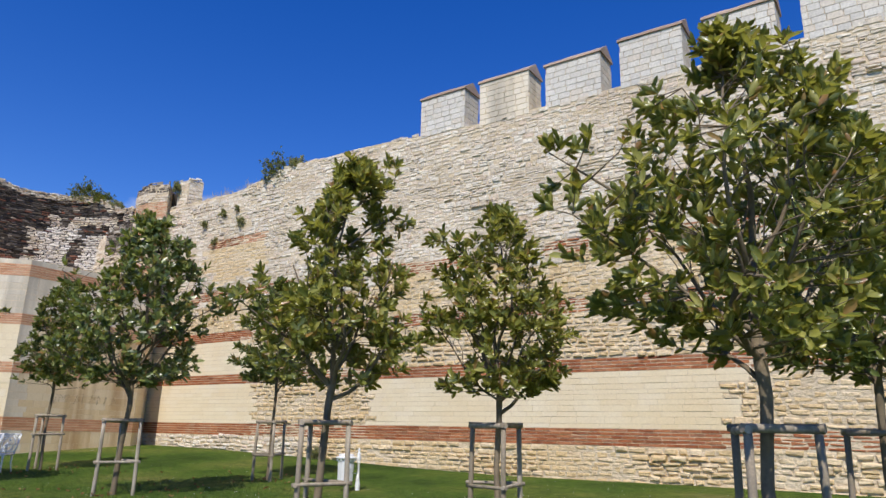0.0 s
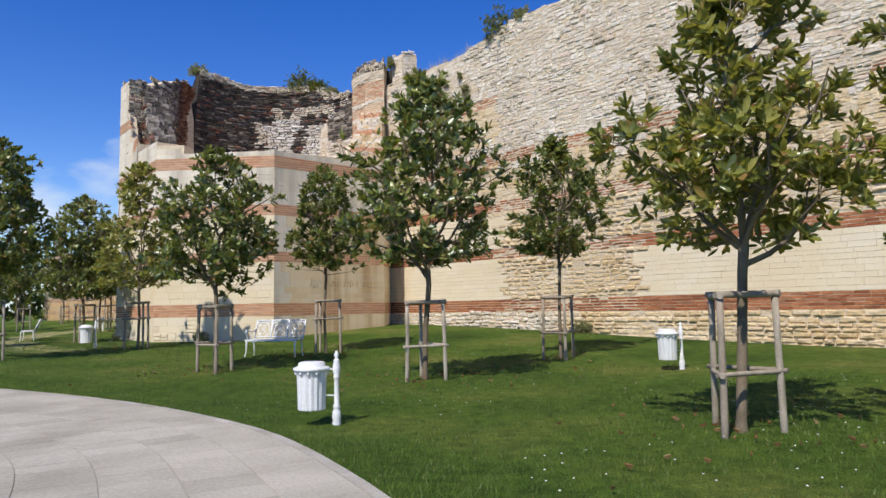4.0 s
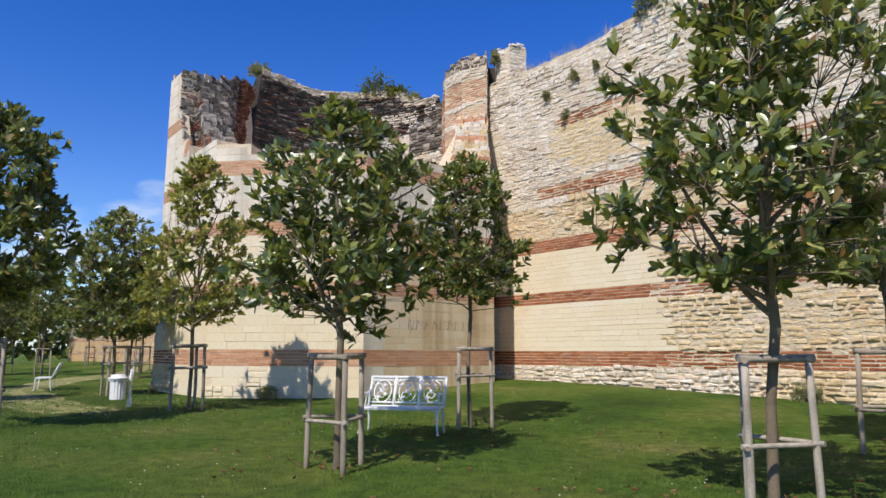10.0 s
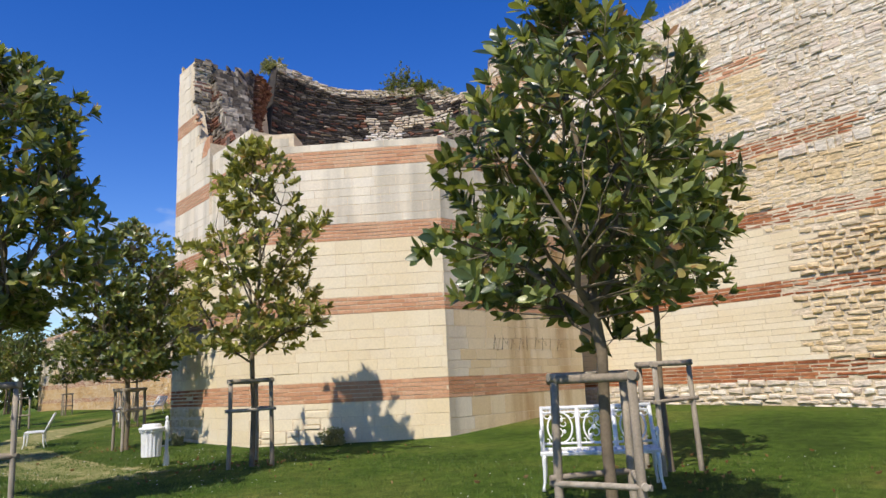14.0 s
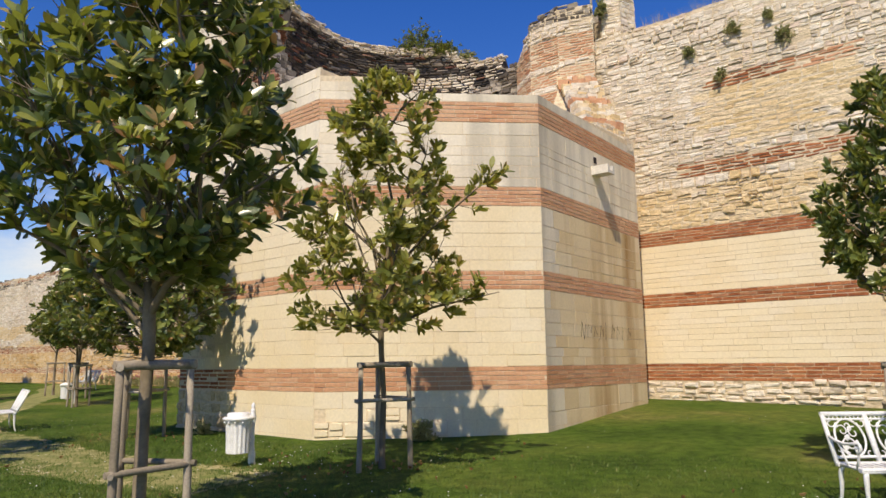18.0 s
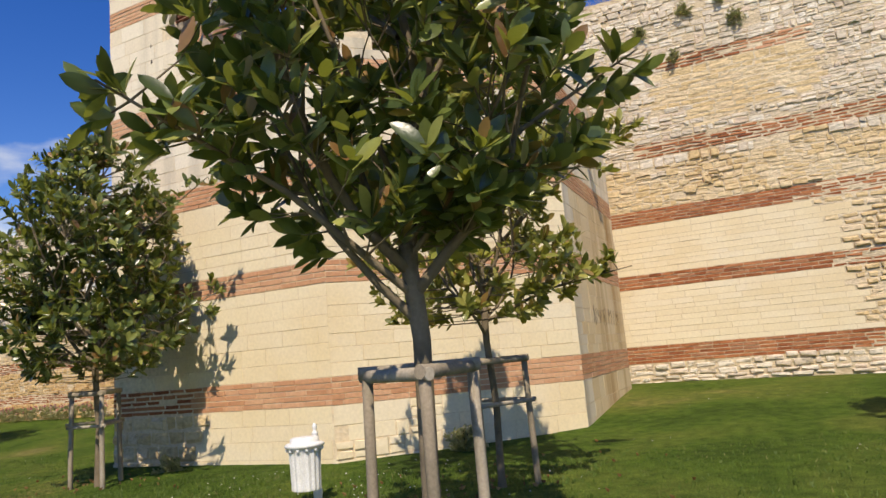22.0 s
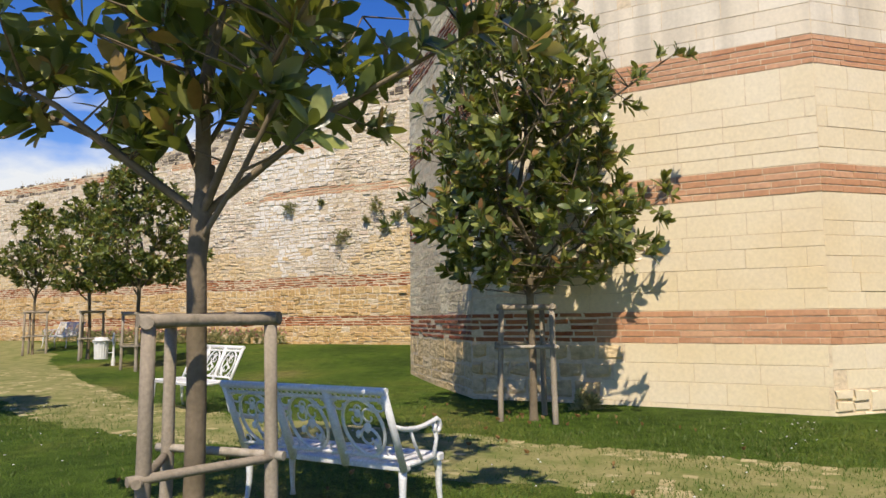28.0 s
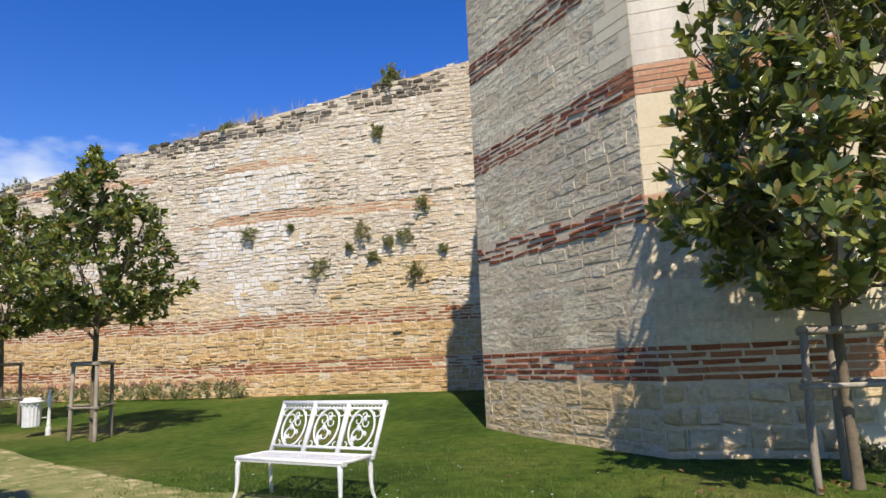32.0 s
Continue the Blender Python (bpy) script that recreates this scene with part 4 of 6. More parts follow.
def arch_jamb():
    """Red brick jamb and springing of the fallen vault, at the end of the inner wall face."""
    rng = random.Random(3)
    z = 8.3
    v, f = [], []
    while z < 12.1:
        over = 0.45 * sm(10.4, 12.3, z)
        fc = Face(inner.p + inner.d * (2.2 + over * 0.4), inner.p + inner.d * (3.1 + over))
        a = -rng.uniform(0, 0.2)
        while a < fc.length:
            b = a + rng.uniform(0.24, 0.36)
            sv, sf = stone_shape(max(a, 0) + 0.008, min(b, fc.length + rng.uniform(-0.1, 0.08)) - 0.008, z, z + 0.058, rng.uniform(0.05, 0.10) + over * 0.5, False, rng)
            o = len(v)
            mt = fc.matrix()
            v += [tuple(mt @ Vector(k)) for k in sv]
            f += [tuple(q + o for q in k) for k in sf]
            a = b
        z += 0.085
    s = new("brick_jamb", mesh_of("brick_jamb", v, f, M_JAMB))
    s.parent = tower
    s["label"] = "red brick jamb of the fallen vault"


arch_jamb()


def pillar():
    """The stump of tower wall standing against the curtain wall, in two masses with a cleft between."""
    plan = [(-5.30, 36.3), (-5.15, 35.25), (-4.50, 34.46), (-3.60, 33.84), (-3.3, 36.4), (-5.0, 37.6)]
    tops = [11.5, 12.45, 12.75, 12.7, 12.6, 12.0]
    ob = prism("stump", plan, 6.6, [t - 0.15 for t in tops], M_MORTAR_W)
    ob.parent = tower
    ob["label"] = "broken rubble and brick stump of tower wall"
    low = lambda s, z: ("rough", M_ROUGH if z < 9 else M_SOOTED if z > 12.1 else M_WHITE, M_BRICK_PALE)
    for i in (0, 1, 2):
        fc = Face(plan[i], plan[i + 1])
        masonry(tower, fc, 0.0, fc.length, lambda s: 6.7, lambda s, t0=tops[i], t1=tops[i + 1], L=fc.length: t0 + (t1 - t0) * s / L + 0.15 * noise.noise((s * 3, i, 1)),
                [(8.0, 8.6), (9.1, 10.0), (10.2, 10.65), (10.85, 11.7)], low, seed=50 + i, size=0.75)
    # added block closing the cleft; its dark colour stands for the shade in it
    core = prism("cleft_back", [(-3.52, 34.6), (-3.14, 34.6), (-3.14, 36.2), (-3.52, 36.2)], 6.6, 12.35, M_MORTAR_DK)
    core.parent = tower
    plan2 = [(-3.22, 34.1), (-2.75, 33.75), (-2.12, 34.05), (-2.3, 36.2), (-3.25, 36.2)]
    ob = prism("stump", plan2, 6.6, [12.7, 12.85, 12.8, 12.5, 12.4], M_MORTAR_W)
    ob.parent = tower
    for i in (0, 1):
        fc = Face(plan2[i], plan2[i + 1])
        masonry(tower, fc, 0.0, fc.length, lambda s: 10.8, lambda s: 12.95 + 0.12 * noise.noise((s * 4, i, 3)), [], lambda s, z: ("rough", M_WHITE, M_BRICK), seed=60 + i, size=0.75)
    fc = Face((-6.7, 37.6), plan[0])
    masonry(tower, fc, 0.0, fc.length, lambda s: 6.7, lambda s: 11.0 + 0.8 * sm(0.6, 2.0, s), [], lambda s, z: ("rough", M_SOOTED if z > 9.6 + noise.noise((s, z, 2)) else M_WHITE, M_BRICK), seed=58, size=0.8)
    back = prism("rubble_slope", [(-6.62, 37.75), (-5.26, 36.45), (-4.9, 37.7), (-5.9, 38.5)], 6.6, [10.9, 11.6, 11.4, 10.9], M_MORTAR_DK)
    back.parent = tower
    # broken core climbing from the tower's corner to the stump
    plan3 = [(-4.75, 30.85), (-3.62, 31.85), (-3.58, 33.9), (-4.5, 34.5), (-5.5, 33.2)]
    core = prism("broken_core", plan3, 6.6, [7.3, 7.42, 10.2, 10.2, 7.9], M_MORTAR_W)
    core.parent = tower
    core["label"] = "ragged rubble core where the tower wall broke away"
    rng = random.Random(64)
    lots = {M_WHITE: bmesh.new(), M_ROUGH: bmesh.new(), M_BRICK_PALE: bmesh.new()}
    for k in range(24):
        t = k / 23
        a, b = Vector((-4.95, 31.0)).lerp(Vector((-4.62, 34.4)), t), Vector((-3.66, 31.85)).lerp(Vector((-3.60, 33.9)), t)
        z = 7.34 + 2.85 * t
        brick = k % 8 in (5, 6)
        d = (b - a).normalized()
        x = 0.0
        while x < (b - a).length - 0.05:
            w = min(rng.uniform(0.14, 0.36), (b - a).length - x)
            p = a + d * x
            rise = rng.uniform(0.04, 0.12)
            stone = lots[M_BRICK_PALE if brick else M_WHITE if rng.random() < 0.55 else M_ROUGH]
            made = bmesh.ops.create_cube(stone, size=1.0)["verts"]
            turn = Matrix.Translation((p.x + d.x * w / 2, p.y + d.y * w / 2, z - 0.08 + rise / 2)) @ Matrix.Rotation(math.atan2(d.y, d.x) + rng.gauss(0, 0.1), 4, "Z") @ Matrix.Diagonal((w * 0.94, rng.uniform(0.24, 0.42), 0.16 + rise, 1))
            bmesh.ops.transform(stone, matrix=turn, verts=made)
            x += w
    for m, stone in lots.items():
        ob = part("core_rubble", stone, m, tower)
        ob["kind"] = "stuff"


pillar()


def water_spout():
    fc = tower_sides["A"]
    m = fc.matrix() @ Matrix.Translation((2.55, 0.0, 6.06))
    ob = empty("water_spout", m, "white stone water spout jutting from the tower", "spout")
    bm = bmesh.new()
    L = 0.42
    for a, b in (((-0.17, -0.05, 0.0), (0.17, L, 0.07)), ((-0.17, -0.05, 0.07), (-0.09, L, 0.2)), ((0.09, -0.05, 0.07), (0.17, L, 0.2))):
        box(bm, a, b)
    part("trough", bm, M_MERLON, ob)
    # no hole is cut: a dark plate paints the shade of one
    bm = bmesh.new()
    box(bm, (-0.08, 0.026, 0.3), (0.06, 0.036, 0.45))
    part("drain_hole", bm, M_DARK, ob, "small dark square plate painted as the shade of a drain hole")


water_spout()

# dark panel set shallow behind the face, painted as the arrow slit's shade
slit_fc = tower_sides["C"]
bm = bmesh.new()
box(bm, (2.44, -0.3, 6.5), (2.76, -0.10, 7.8))
slit_ob = part("slit_back", bm, M_DARK, tower)
slit_ob.matrix_parent_inverse = tower.matrix_world.inverted()
slit_ob.matrix_world = slit_fc.matrix()


# ---- trees ----
def leaf_shape(L, W, bend):
    return [(0, 0, 0), (0.3 * L, W * 0.42, 0.10 * W - bend * 0.05), (0.3 * L, -W * 0.42, 0.10 * W - bend * 0.05), (0.35 * L, 0, -0.02 - bend * 0.05),
            (0.74 * L, W * 0.46, 0.08 * W - bend * 0.24), (0.74 * L, -W * 0.46, 0.08 * W - bend * 0.24), (0.76 * L, 0, -0.02 - bend * 0.24), (L, 0, -bend * 0.45)]


LEAF_FACES = ((0, 3, 1), (0, 2, 3), (1, 3, 6, 4), (2, 5, 6, 3), (4, 6, 7), (5, 7, 6))


def leaf_fine(L, W, bend):
    """A closer leaf: base, four stations with both edges and the midrib, and the tip."""
    pts = [(0, 0, 0)]
    for x, w in ((0.13, 0.20), (0.36, 0.44), (0.62, 0.50), (0.84, 0.34)):
        drop = bend * 0.45 * x * x
        pts += [(x * L, w * W, 0.10 * w * W - drop), (x * L, -w * W, 0.10 * w * W - drop), (x * L, 0, -0.10 * w * W - drop)]
    return pts + [(L, 0, -bend * 0.45)]


FINE_FACES = ((0, 3, 1), (0, 2, 3)) + tuple(q for k in (1, 4, 7) for q in ((k, k + 2, k + 5, k + 3), (k + 1, k + 4, k + 5, k + 2))) + ((10, 12, 13), (11, 13, 12))


def leaf_plain(L, W, bend):
    return [(0, 0, 0), (0.55 * L, 0.5 * W, 0.1 * W - bend * 0.1), (0.55 * L, -0.5 * W, 0.1 * W - bend * 0.1), (L, 0, -bend * 0.4)]


PLAIN_FACES = ((0, 3, 1), (0, 2, 3))
LEAVES = {"mid": (leaf_shape, LEAF_FACES), "fine": (leaf_fine, FINE_FACES), "plain": (leaf_plain, PLAIN_FACES)}


def frame_of(d):
    d = d.normalized()
    x = Vector((0, 0, 1)).cross(d)
    x = x.normalized() if x.length > 1e-3 else Vector((1, 0, 0))
    return d, x, d.cross(x)


def rosette(v, f, p, d, rng, n, L, widen=1.0, grade="mid"):
    shape, shape_faces = LEAVES[grade]
    d, x, y = frame_of(d)
    for i in range(n):
        a = 2 * math.pi * (i * 0.382 + rng.random() * 0.12)
        tilt = rng.uniform(0.15, 1.25)
        out = (x * math.cos(a) + y * math.sin(a))
        dr = (d * math.cos(tilt) + out * math.sin(tilt)).normalized()
        up = (d * math.sin(tilt) - out * math.cos(tilt)).normalized()
        sd = dr.cross(up)
        l = L * rng.uniform(0.7, 1.15)
        q = p - d * rng.uniform(0, 0.10)
        o = len(v)
        for a0, b0, c0 in shape(l, l * 0.40 * widen, l * rng.uniform(0.0, 0.6)):
            v.append(tuple(q + dr * a0 + sd * b0 + up * c0))
        f.extend(tuple(k + o for k in t) for t in shape_faces)


def profile_at(profile, z):
    """Radius of a crown at a height, from rows of height and radius."""
    if z <= profile[0][0]:
        return profile[0][1]
    for (z0, r0), (z1, r1) in zip(profile, profile[1:]):
        if z <= z1:
            return r0 + (r1 - r0) * (z - z0) / (z1 - z0)
    return profile[-1][1]


def magnolia(seed, fork, profile, tips=210, leaf=0.17, trunk_r=0.065, lobes=(), grade="mid", lean=(0.0, 0.0), limbs=8, steep=0.20, stout=1.0, leaves=M_LEAF, gaps=0.08):
    """An evergreen with big glossy leaves in whorls: a bare trunk, a fan of limbs from the fork, twigs, and the crown of leaves.
    profile: rows of height and crown radius; lobes: long shoots as azimuth in degrees, height and reach. Returns the three meshes."""
    rng = random.Random(seed)
    low, H = profile[0][0], profile[-1][0]
    widest = max(r for _, r in profile)
    bend = [Vector((0.035 * math.sin(k * 2.1 + seed), 0.035 * math.cos(k * 1.7 + seed * 2), 0)) for k in range(12)]

    def axis(z):
        k = max(0.0, min(10.99, z / H * 10))
        i = int(k)
        return bend[i].lerp(bend[i + 1], k - i) * min(1, z / 0.6) + Vector((lean[0] * z / H, lean[1] * z / H, z))

    bm = bmesh.new()
    zs = [-0.12, 0.0, 0.12, 0.5 * fork, fork - 0.25, fork, fork + 0.3]
    tube(bm, [axis(z) if z > 0 else Vector((bend[0].x * 0, 0, z)) for z in zs], [trunk_r * k for k in (1.5, 1.3, 1.08, 0.98, 0.98, 1.06, 0.8)], 12)
    wood = bpy.data.meshes.new("trunk")
    bm.to_mesh(wood)
    bm.free()
    wood.materials.append(M_BARK)
    bm = bmesh.new()
    spine = []

    def limb(pts, radii, seg=7):
        tube(bm, pts, radii, seg, False)
        for p, q, r0, r1 in zip(pts, pts[1:], radii, radii[1:]):
            n = max(2, int((q - p).length / 0.16))
            spine.extend((p.lerp(q, i / n), r0 + (r1 - r0) * i / n) for i in range(n + 1))

    lead = [axis(fork + 0.1 + (H * 0.95 - fork - 0.1) * i / 6) + Vector((rng.gauss(0, 0.05), rng.gauss(0, 0.05), 0)) * min(i, 2) for i in range(7)]
    limb(lead, [trunk_r * (0.78 - 0.115 * i) + 0.004 for i in range(7)])
    for i in range(limbs):
        az = i * 2.39996 + rng.uniform(-0.4, 0.4) + seed
        out = Vector((math.cos(az), math.sin(az), 0))
        z0 = fork - 0.16 + (0.7 + steep) * (i / limbs) ** 0.8 * rng.uniform(0.7, 1.2)
        z1 = max(z0 + 0.35, low + (H - low) * (0.08 + 0.7 * steep + 0.5 * i / limbs) * rng.uniform(0.85, 1.15))
        reach = profile_at(profile, z1) * rng.uniform(0.6, 0.85)
        across = Vector((-out.y, out.x, 0))
        sway, phase = rng.uniform(0.04, 0.10) * (1 + 1.2 * steep), rng.uniform(0, 6.283)
        pts = []
        for k in range(7):
            t = k / 6
            p = axis(z0).lerp(axis(z1), t)
            pts.append(p + out * reach * t ** 0.72 + (across * sway * math.sin(phase + 5.5 * t) + Vector((0, 0, 0.7 * sway * math.cos(phase + 7 * t)))) * min(1, 3 * t))
        r = stout * trunk_r * rng.uniform(0.24, 0.55)
        limb(pts, [r * (1.15 - 0.15 * k) + 0.004 for k in range(7)])
        for k, turn in ((2, rng.choice((-1, 1))), (3, 0), (4, rng.choice((-1, 1)))):
            turn = turn or rng.choice((-1, 1))
            a, on = pts[k], (pts[k + 1] - pts[k]).normalized()
            far = a + on * 0.4 * reach + across * turn * reach * rng.uniform(0.28, 0.5) + Vector((0, 0, rng.uniform(0.15, 0.4)))
            limb([a, a.lerp(far, 0.4) + across * turn * 0.05, a.lerp(far, 0.75) + Vector((rng.gauss(0, 0.04), rng.gauss(0, 0.04), -0.03)), far], [r * (0.75 - 0.1 * k), r * 0.36, r * 0.24, 0.006], 6)
    ends = []
    for az, z, reach in lobes:
        out = Vector((math.cos(radians(az)), math.sin(radians(az)), 0))
        p0 = axis(max(fork, z - 0.75 * reach))
        p3 = axis(z) + out * reach
        limb([p0, p0.lerp(p3, 0.45) + Vector((0, 0, 0.10)), p3], [0.026, 0.018, 0.006], 6)
        for i in range(9):
            ends.append(p0.lerp(p3, rng.uniform(0.6, 1.02)) + Vector((rng.gauss(0, 0.14), rng.gauss(0, 0.14), rng.gauss(0.05, 0.14))))
    made = 0
    while made < tips:
        z = low + (H - low) * rng.random()
        r = profile_at(profile, z)
        if rng.random() > (0.2 + r / widest) / 1.2:
            continue
        az = rng.uniform(0, 2 * math.pi)
        c, d = math.cos(az), math.sin(az)
        rough = 1 + 0.44 * noise.noise((c * 1.6 + seed * 3.1, d * 1.6, z * 1.15)) + 0.16 * noise.noise((c * 4 + seed, d * 4, z * 3.1))
        rho = r * rough * (rng.random() ** 0.42)
        if noise.noise((rho * c * 1.5 + seed * 7, rho * d * 1.5, z * 1.5)) < -0.22 + gaps:
            made += 0.3
            continue
        made += 1
        ends.append(axis(z) + Vector((c * rho, d * rho, 0)))
    for i in range(5):
        ends.append(axis(H * 0.97) + Vector((rng.gauss(0, 0.09), rng.gauss(0, 0.09), rng.uniform(-0.25, 0.1))))
    nodes_at = np.array([tuple(p) for p, _ in spine])
    v, f = [], []
    for e in ends:
        off = np.array(e) - nodes_at
        cost = np.sqrt((off ** 2).sum(1)) + 0.9 * np.maximum(0, 0.12 - off[:, 2])
        p, r = spine[int(cost.argmin())]
        way = e - p
        L = max(way.length, 0.02)
        mid = p.lerp(e, 0.55) + Vector((way.x * 0.12, way.y * 0.12, -0.05 * L))
        tube(bm, [p, mid, e], [min(r, 0.006 + 0.006 * L), 0.0045, 0.003], 4, False)
        hub = axis(min(e.z, H)) - Vector((0, 0, 0.35))
        d = way.normalized() * 0.8 + (e - hub).normalized() * 0.7 + Vector((0, 0, 0.45))
        rosette(v, f, e, d, rng, rng.randint(7, 10), leaf, 1.0, grade)
        if L > 0.22:
            rosette(v, f, mid.lerp(e, 0.35), way.normalized() + Vector((rng.gauss(0, 0.4), rng.gauss(0, 0.4), 0.3)), rng, rng.randint(4, 6), leaf * 0.92, 1.0, grade)
    limbs_mesh = bpy.data.meshes.new("branchwork")
    bm.to_mesh(limbs_mesh)
    bm.free()
    limbs_mesh.materials.append(M_BARK)
    crown = mesh_of("crown", v, f, leaves)
    crown.polygons.foreach_set("use_smooth", [True] * len(crown.polygons))
    return wood, limbs_mesh, crown


ROUND = [(2.2, 1.0), (2.7, 1.4), (3.5, 1.45), (4.3, 1.15), (5.0, 0.75), (5.5, 0.2)]
SLIM = [(2.5, 0.8), (3.1, 1.1), (4.0, 1.0), (4.8, 0.7), (5.5, 0.15)]
KINDS = {
    "by_bench": magnolia(2, 1.9, [(2.0, 0.95), (2.5, 1.25), (3.2, 1.22), (3.8, 1.05), (4.3, 0.92), (4.65, 0.45), (4.95, 0.1)], 525, 0.17, 0.047, ((10, 3.9, 1.25), (200, 2.6, 1.4), (60, 1.75, 0.45)), "fine"),
    "leader": magnolia(21, 2.0, [(2.2, 1.0), (2.7, 1.4), (3.5, 1.45), (4.2, 1.2), (4.8, 0.95), (5.3, 0.75), (5.85, 0.3)], 520, 0.18, 0.052, ((185, 4.4, 1.7), (5, 4.0, 1.6), (170, 2.8, 1.7)), "fine", (0.25, -0.1)),
    "slim_tower": magnolia(1, 2.3, [(2.3, 0.85), (3.1, 1.05), (3.9, 0.9), (4.6, 0.65), (5.2, 0.15)], 399, 0.16, 0.038),
    "slim_wall": magnolia(5, 2.3, [(2.45, 0.9), (3.0, 1.2), (3.9, 0.98), (4.6, 0.75), (5.15, 0.2)], 399, 0.16, 0.038, ((0, 4.2, 1.2),)),
    "two_headed": magnolia(6, 1.9, [(2.0, 0.95), (2.5, 1.32), (3.2, 1.32), (3.9, 0.95), (4.4, 0.75), (4.8, 0.5), (5.45, 0.22)], 430, 0.17, 0.053, ((15, 4.6, 0.8), (10, 5.0, 0.6), (190, 3.1, 1.55), (30, 5.3, 0.5)), "mid", (0.3, -0.08), leaves=M_LEAF_YOUNG, gaps=0.14),
    "small": magnolia(7, 1.75, [(1.9, 0.75), (2.4, 1.05), (3.1, 1.02), (3.8, 0.72), (4.3, 0.5), (4.75, 0.1)], 340, 0.16, 0.042, ((170, 4.1, 0.85), (20, 2.5, 1.3)), leaves=M_LEAF_YOUNG, gaps=0.12),
    "start": magnolia(8, 1.95, [(2.1, 0.95), (2.7, 1.35), (3.4, 1.35), (4.2, 1.05), (4.8, 0.6), (5.15, 0.15)], 500, 0.155, 0.053, ((160, 3.9, 1.75), (170, 3.2, 1.6)), leaves=M_LEAF_YOUNG, gaps=0.14),
    "open": magnolia(4, 1.9, [(1.95, 1.15), (2.35, 1.5), (3.0, 1.3), (3.8, 1.12), (4.4, 0.85), (5.0, 0.72), (5.6, 0.4), (5.85, 0.1)], 430, 0.175, 0.042, ((-40, 4.0, 1.85), (150, 4.05, 1.45), (-30, 2.4, 1.75), (150, 5.3, 0.65), (-45, 5.4, 0.75)), "fine", leaves=M_LEAF_YOUNG),
    "broad": magnolia(9, 1.95, [(2.3, 0.7), (2.7, 1.15), (3.3, 1.36), (4.0, 1.3), (4.7, 1.1), (5.3, 0.9), (5.85, 0.35)], 640, 0.195, 0.054, ((190, 3.0, 1.7), (-20, 3.4, 1.5), (100, 4.6, 1.4)), "fine", (0.0, 0.0), 10, gaps=0.0),
    "corner": magnolia(11, 1.75, [(1.75, 0.95), (2.3, 1.4), (3.2, 1.36), (4.2, 1.22), (4.9, 1.0), (5.3, 0.7), (5.65, 0.25)], 820, 0.18, 0.049, ((-35, 4.7, 2.0), (-20, 2.9, 1.9), (160, 3.0, 1.7)), "fine", gaps=0.02),
    "shading": magnolia(12, 1.95, [(2.3, 0.4), (2.65, 0.9), (3.05, 1.4), (3.6, 1.6), (4.5, 1.35), (5.3, 0.8), (5.8, 0.3)], 430, 0.205, 0.056, ((149, 2.85, 1.55), (165, 3.1, 1.75), (-30, 3.0, 1.7), (-70, 2.9, 1.3)), "fine", (0.0, 0.0), 7, 0.66, 0.62),
    "full": magnolia(22, 2.0, [(2.2, 1.0), (2.8, 1.5), (3.7, 1.5), (4.6, 1.05), (5.3, 0.5), (5.7, 0.15)], 483, 0.18, 0.049),
    "tall": magnolia(3, 2.0, [(2.1, 0.95), (2.7, 1.35), (3.7, 1.25), (4.8, 0.9), (5.5, 0.5), (5.9, 0.1)], 462, 0.17, 0.049),
    "young": magnolia(14, 2.1, SLIM, 357, 0.17, 0.042),
    "slim": magnolia(15, 2.2, SLIM, 336, 0.16, 0.038),
    "park_full": magnolia(32, 2.2, [(2.2, 1.1), (2.9, 1.7), (3.9, 1.65), (5.0, 1.1), (6.0, 0.25)], 175, 0.26, 0.053, (), "plain"),
    "park_broad": magnolia(35, 2.4, [(2.4, 1.3), (3.1, 2.1), (4.2, 2.1), (5.4, 1.4), (6.3, 0.3)], 202, 0.28, 0.061, (), "plain"),
    "park_tall": magnolia(33, 2.1, [(2.1, 1.0), (2.8, 1.4), (4.0, 1.3), (5.1, 0.8), (5.9, 0.15)], 168, 0.25, 0.053, (), "plain"),
    "park_young": magnolia(34, 2.2, ROUND, 148, 0.24, 0.042, (), "plain"),
}
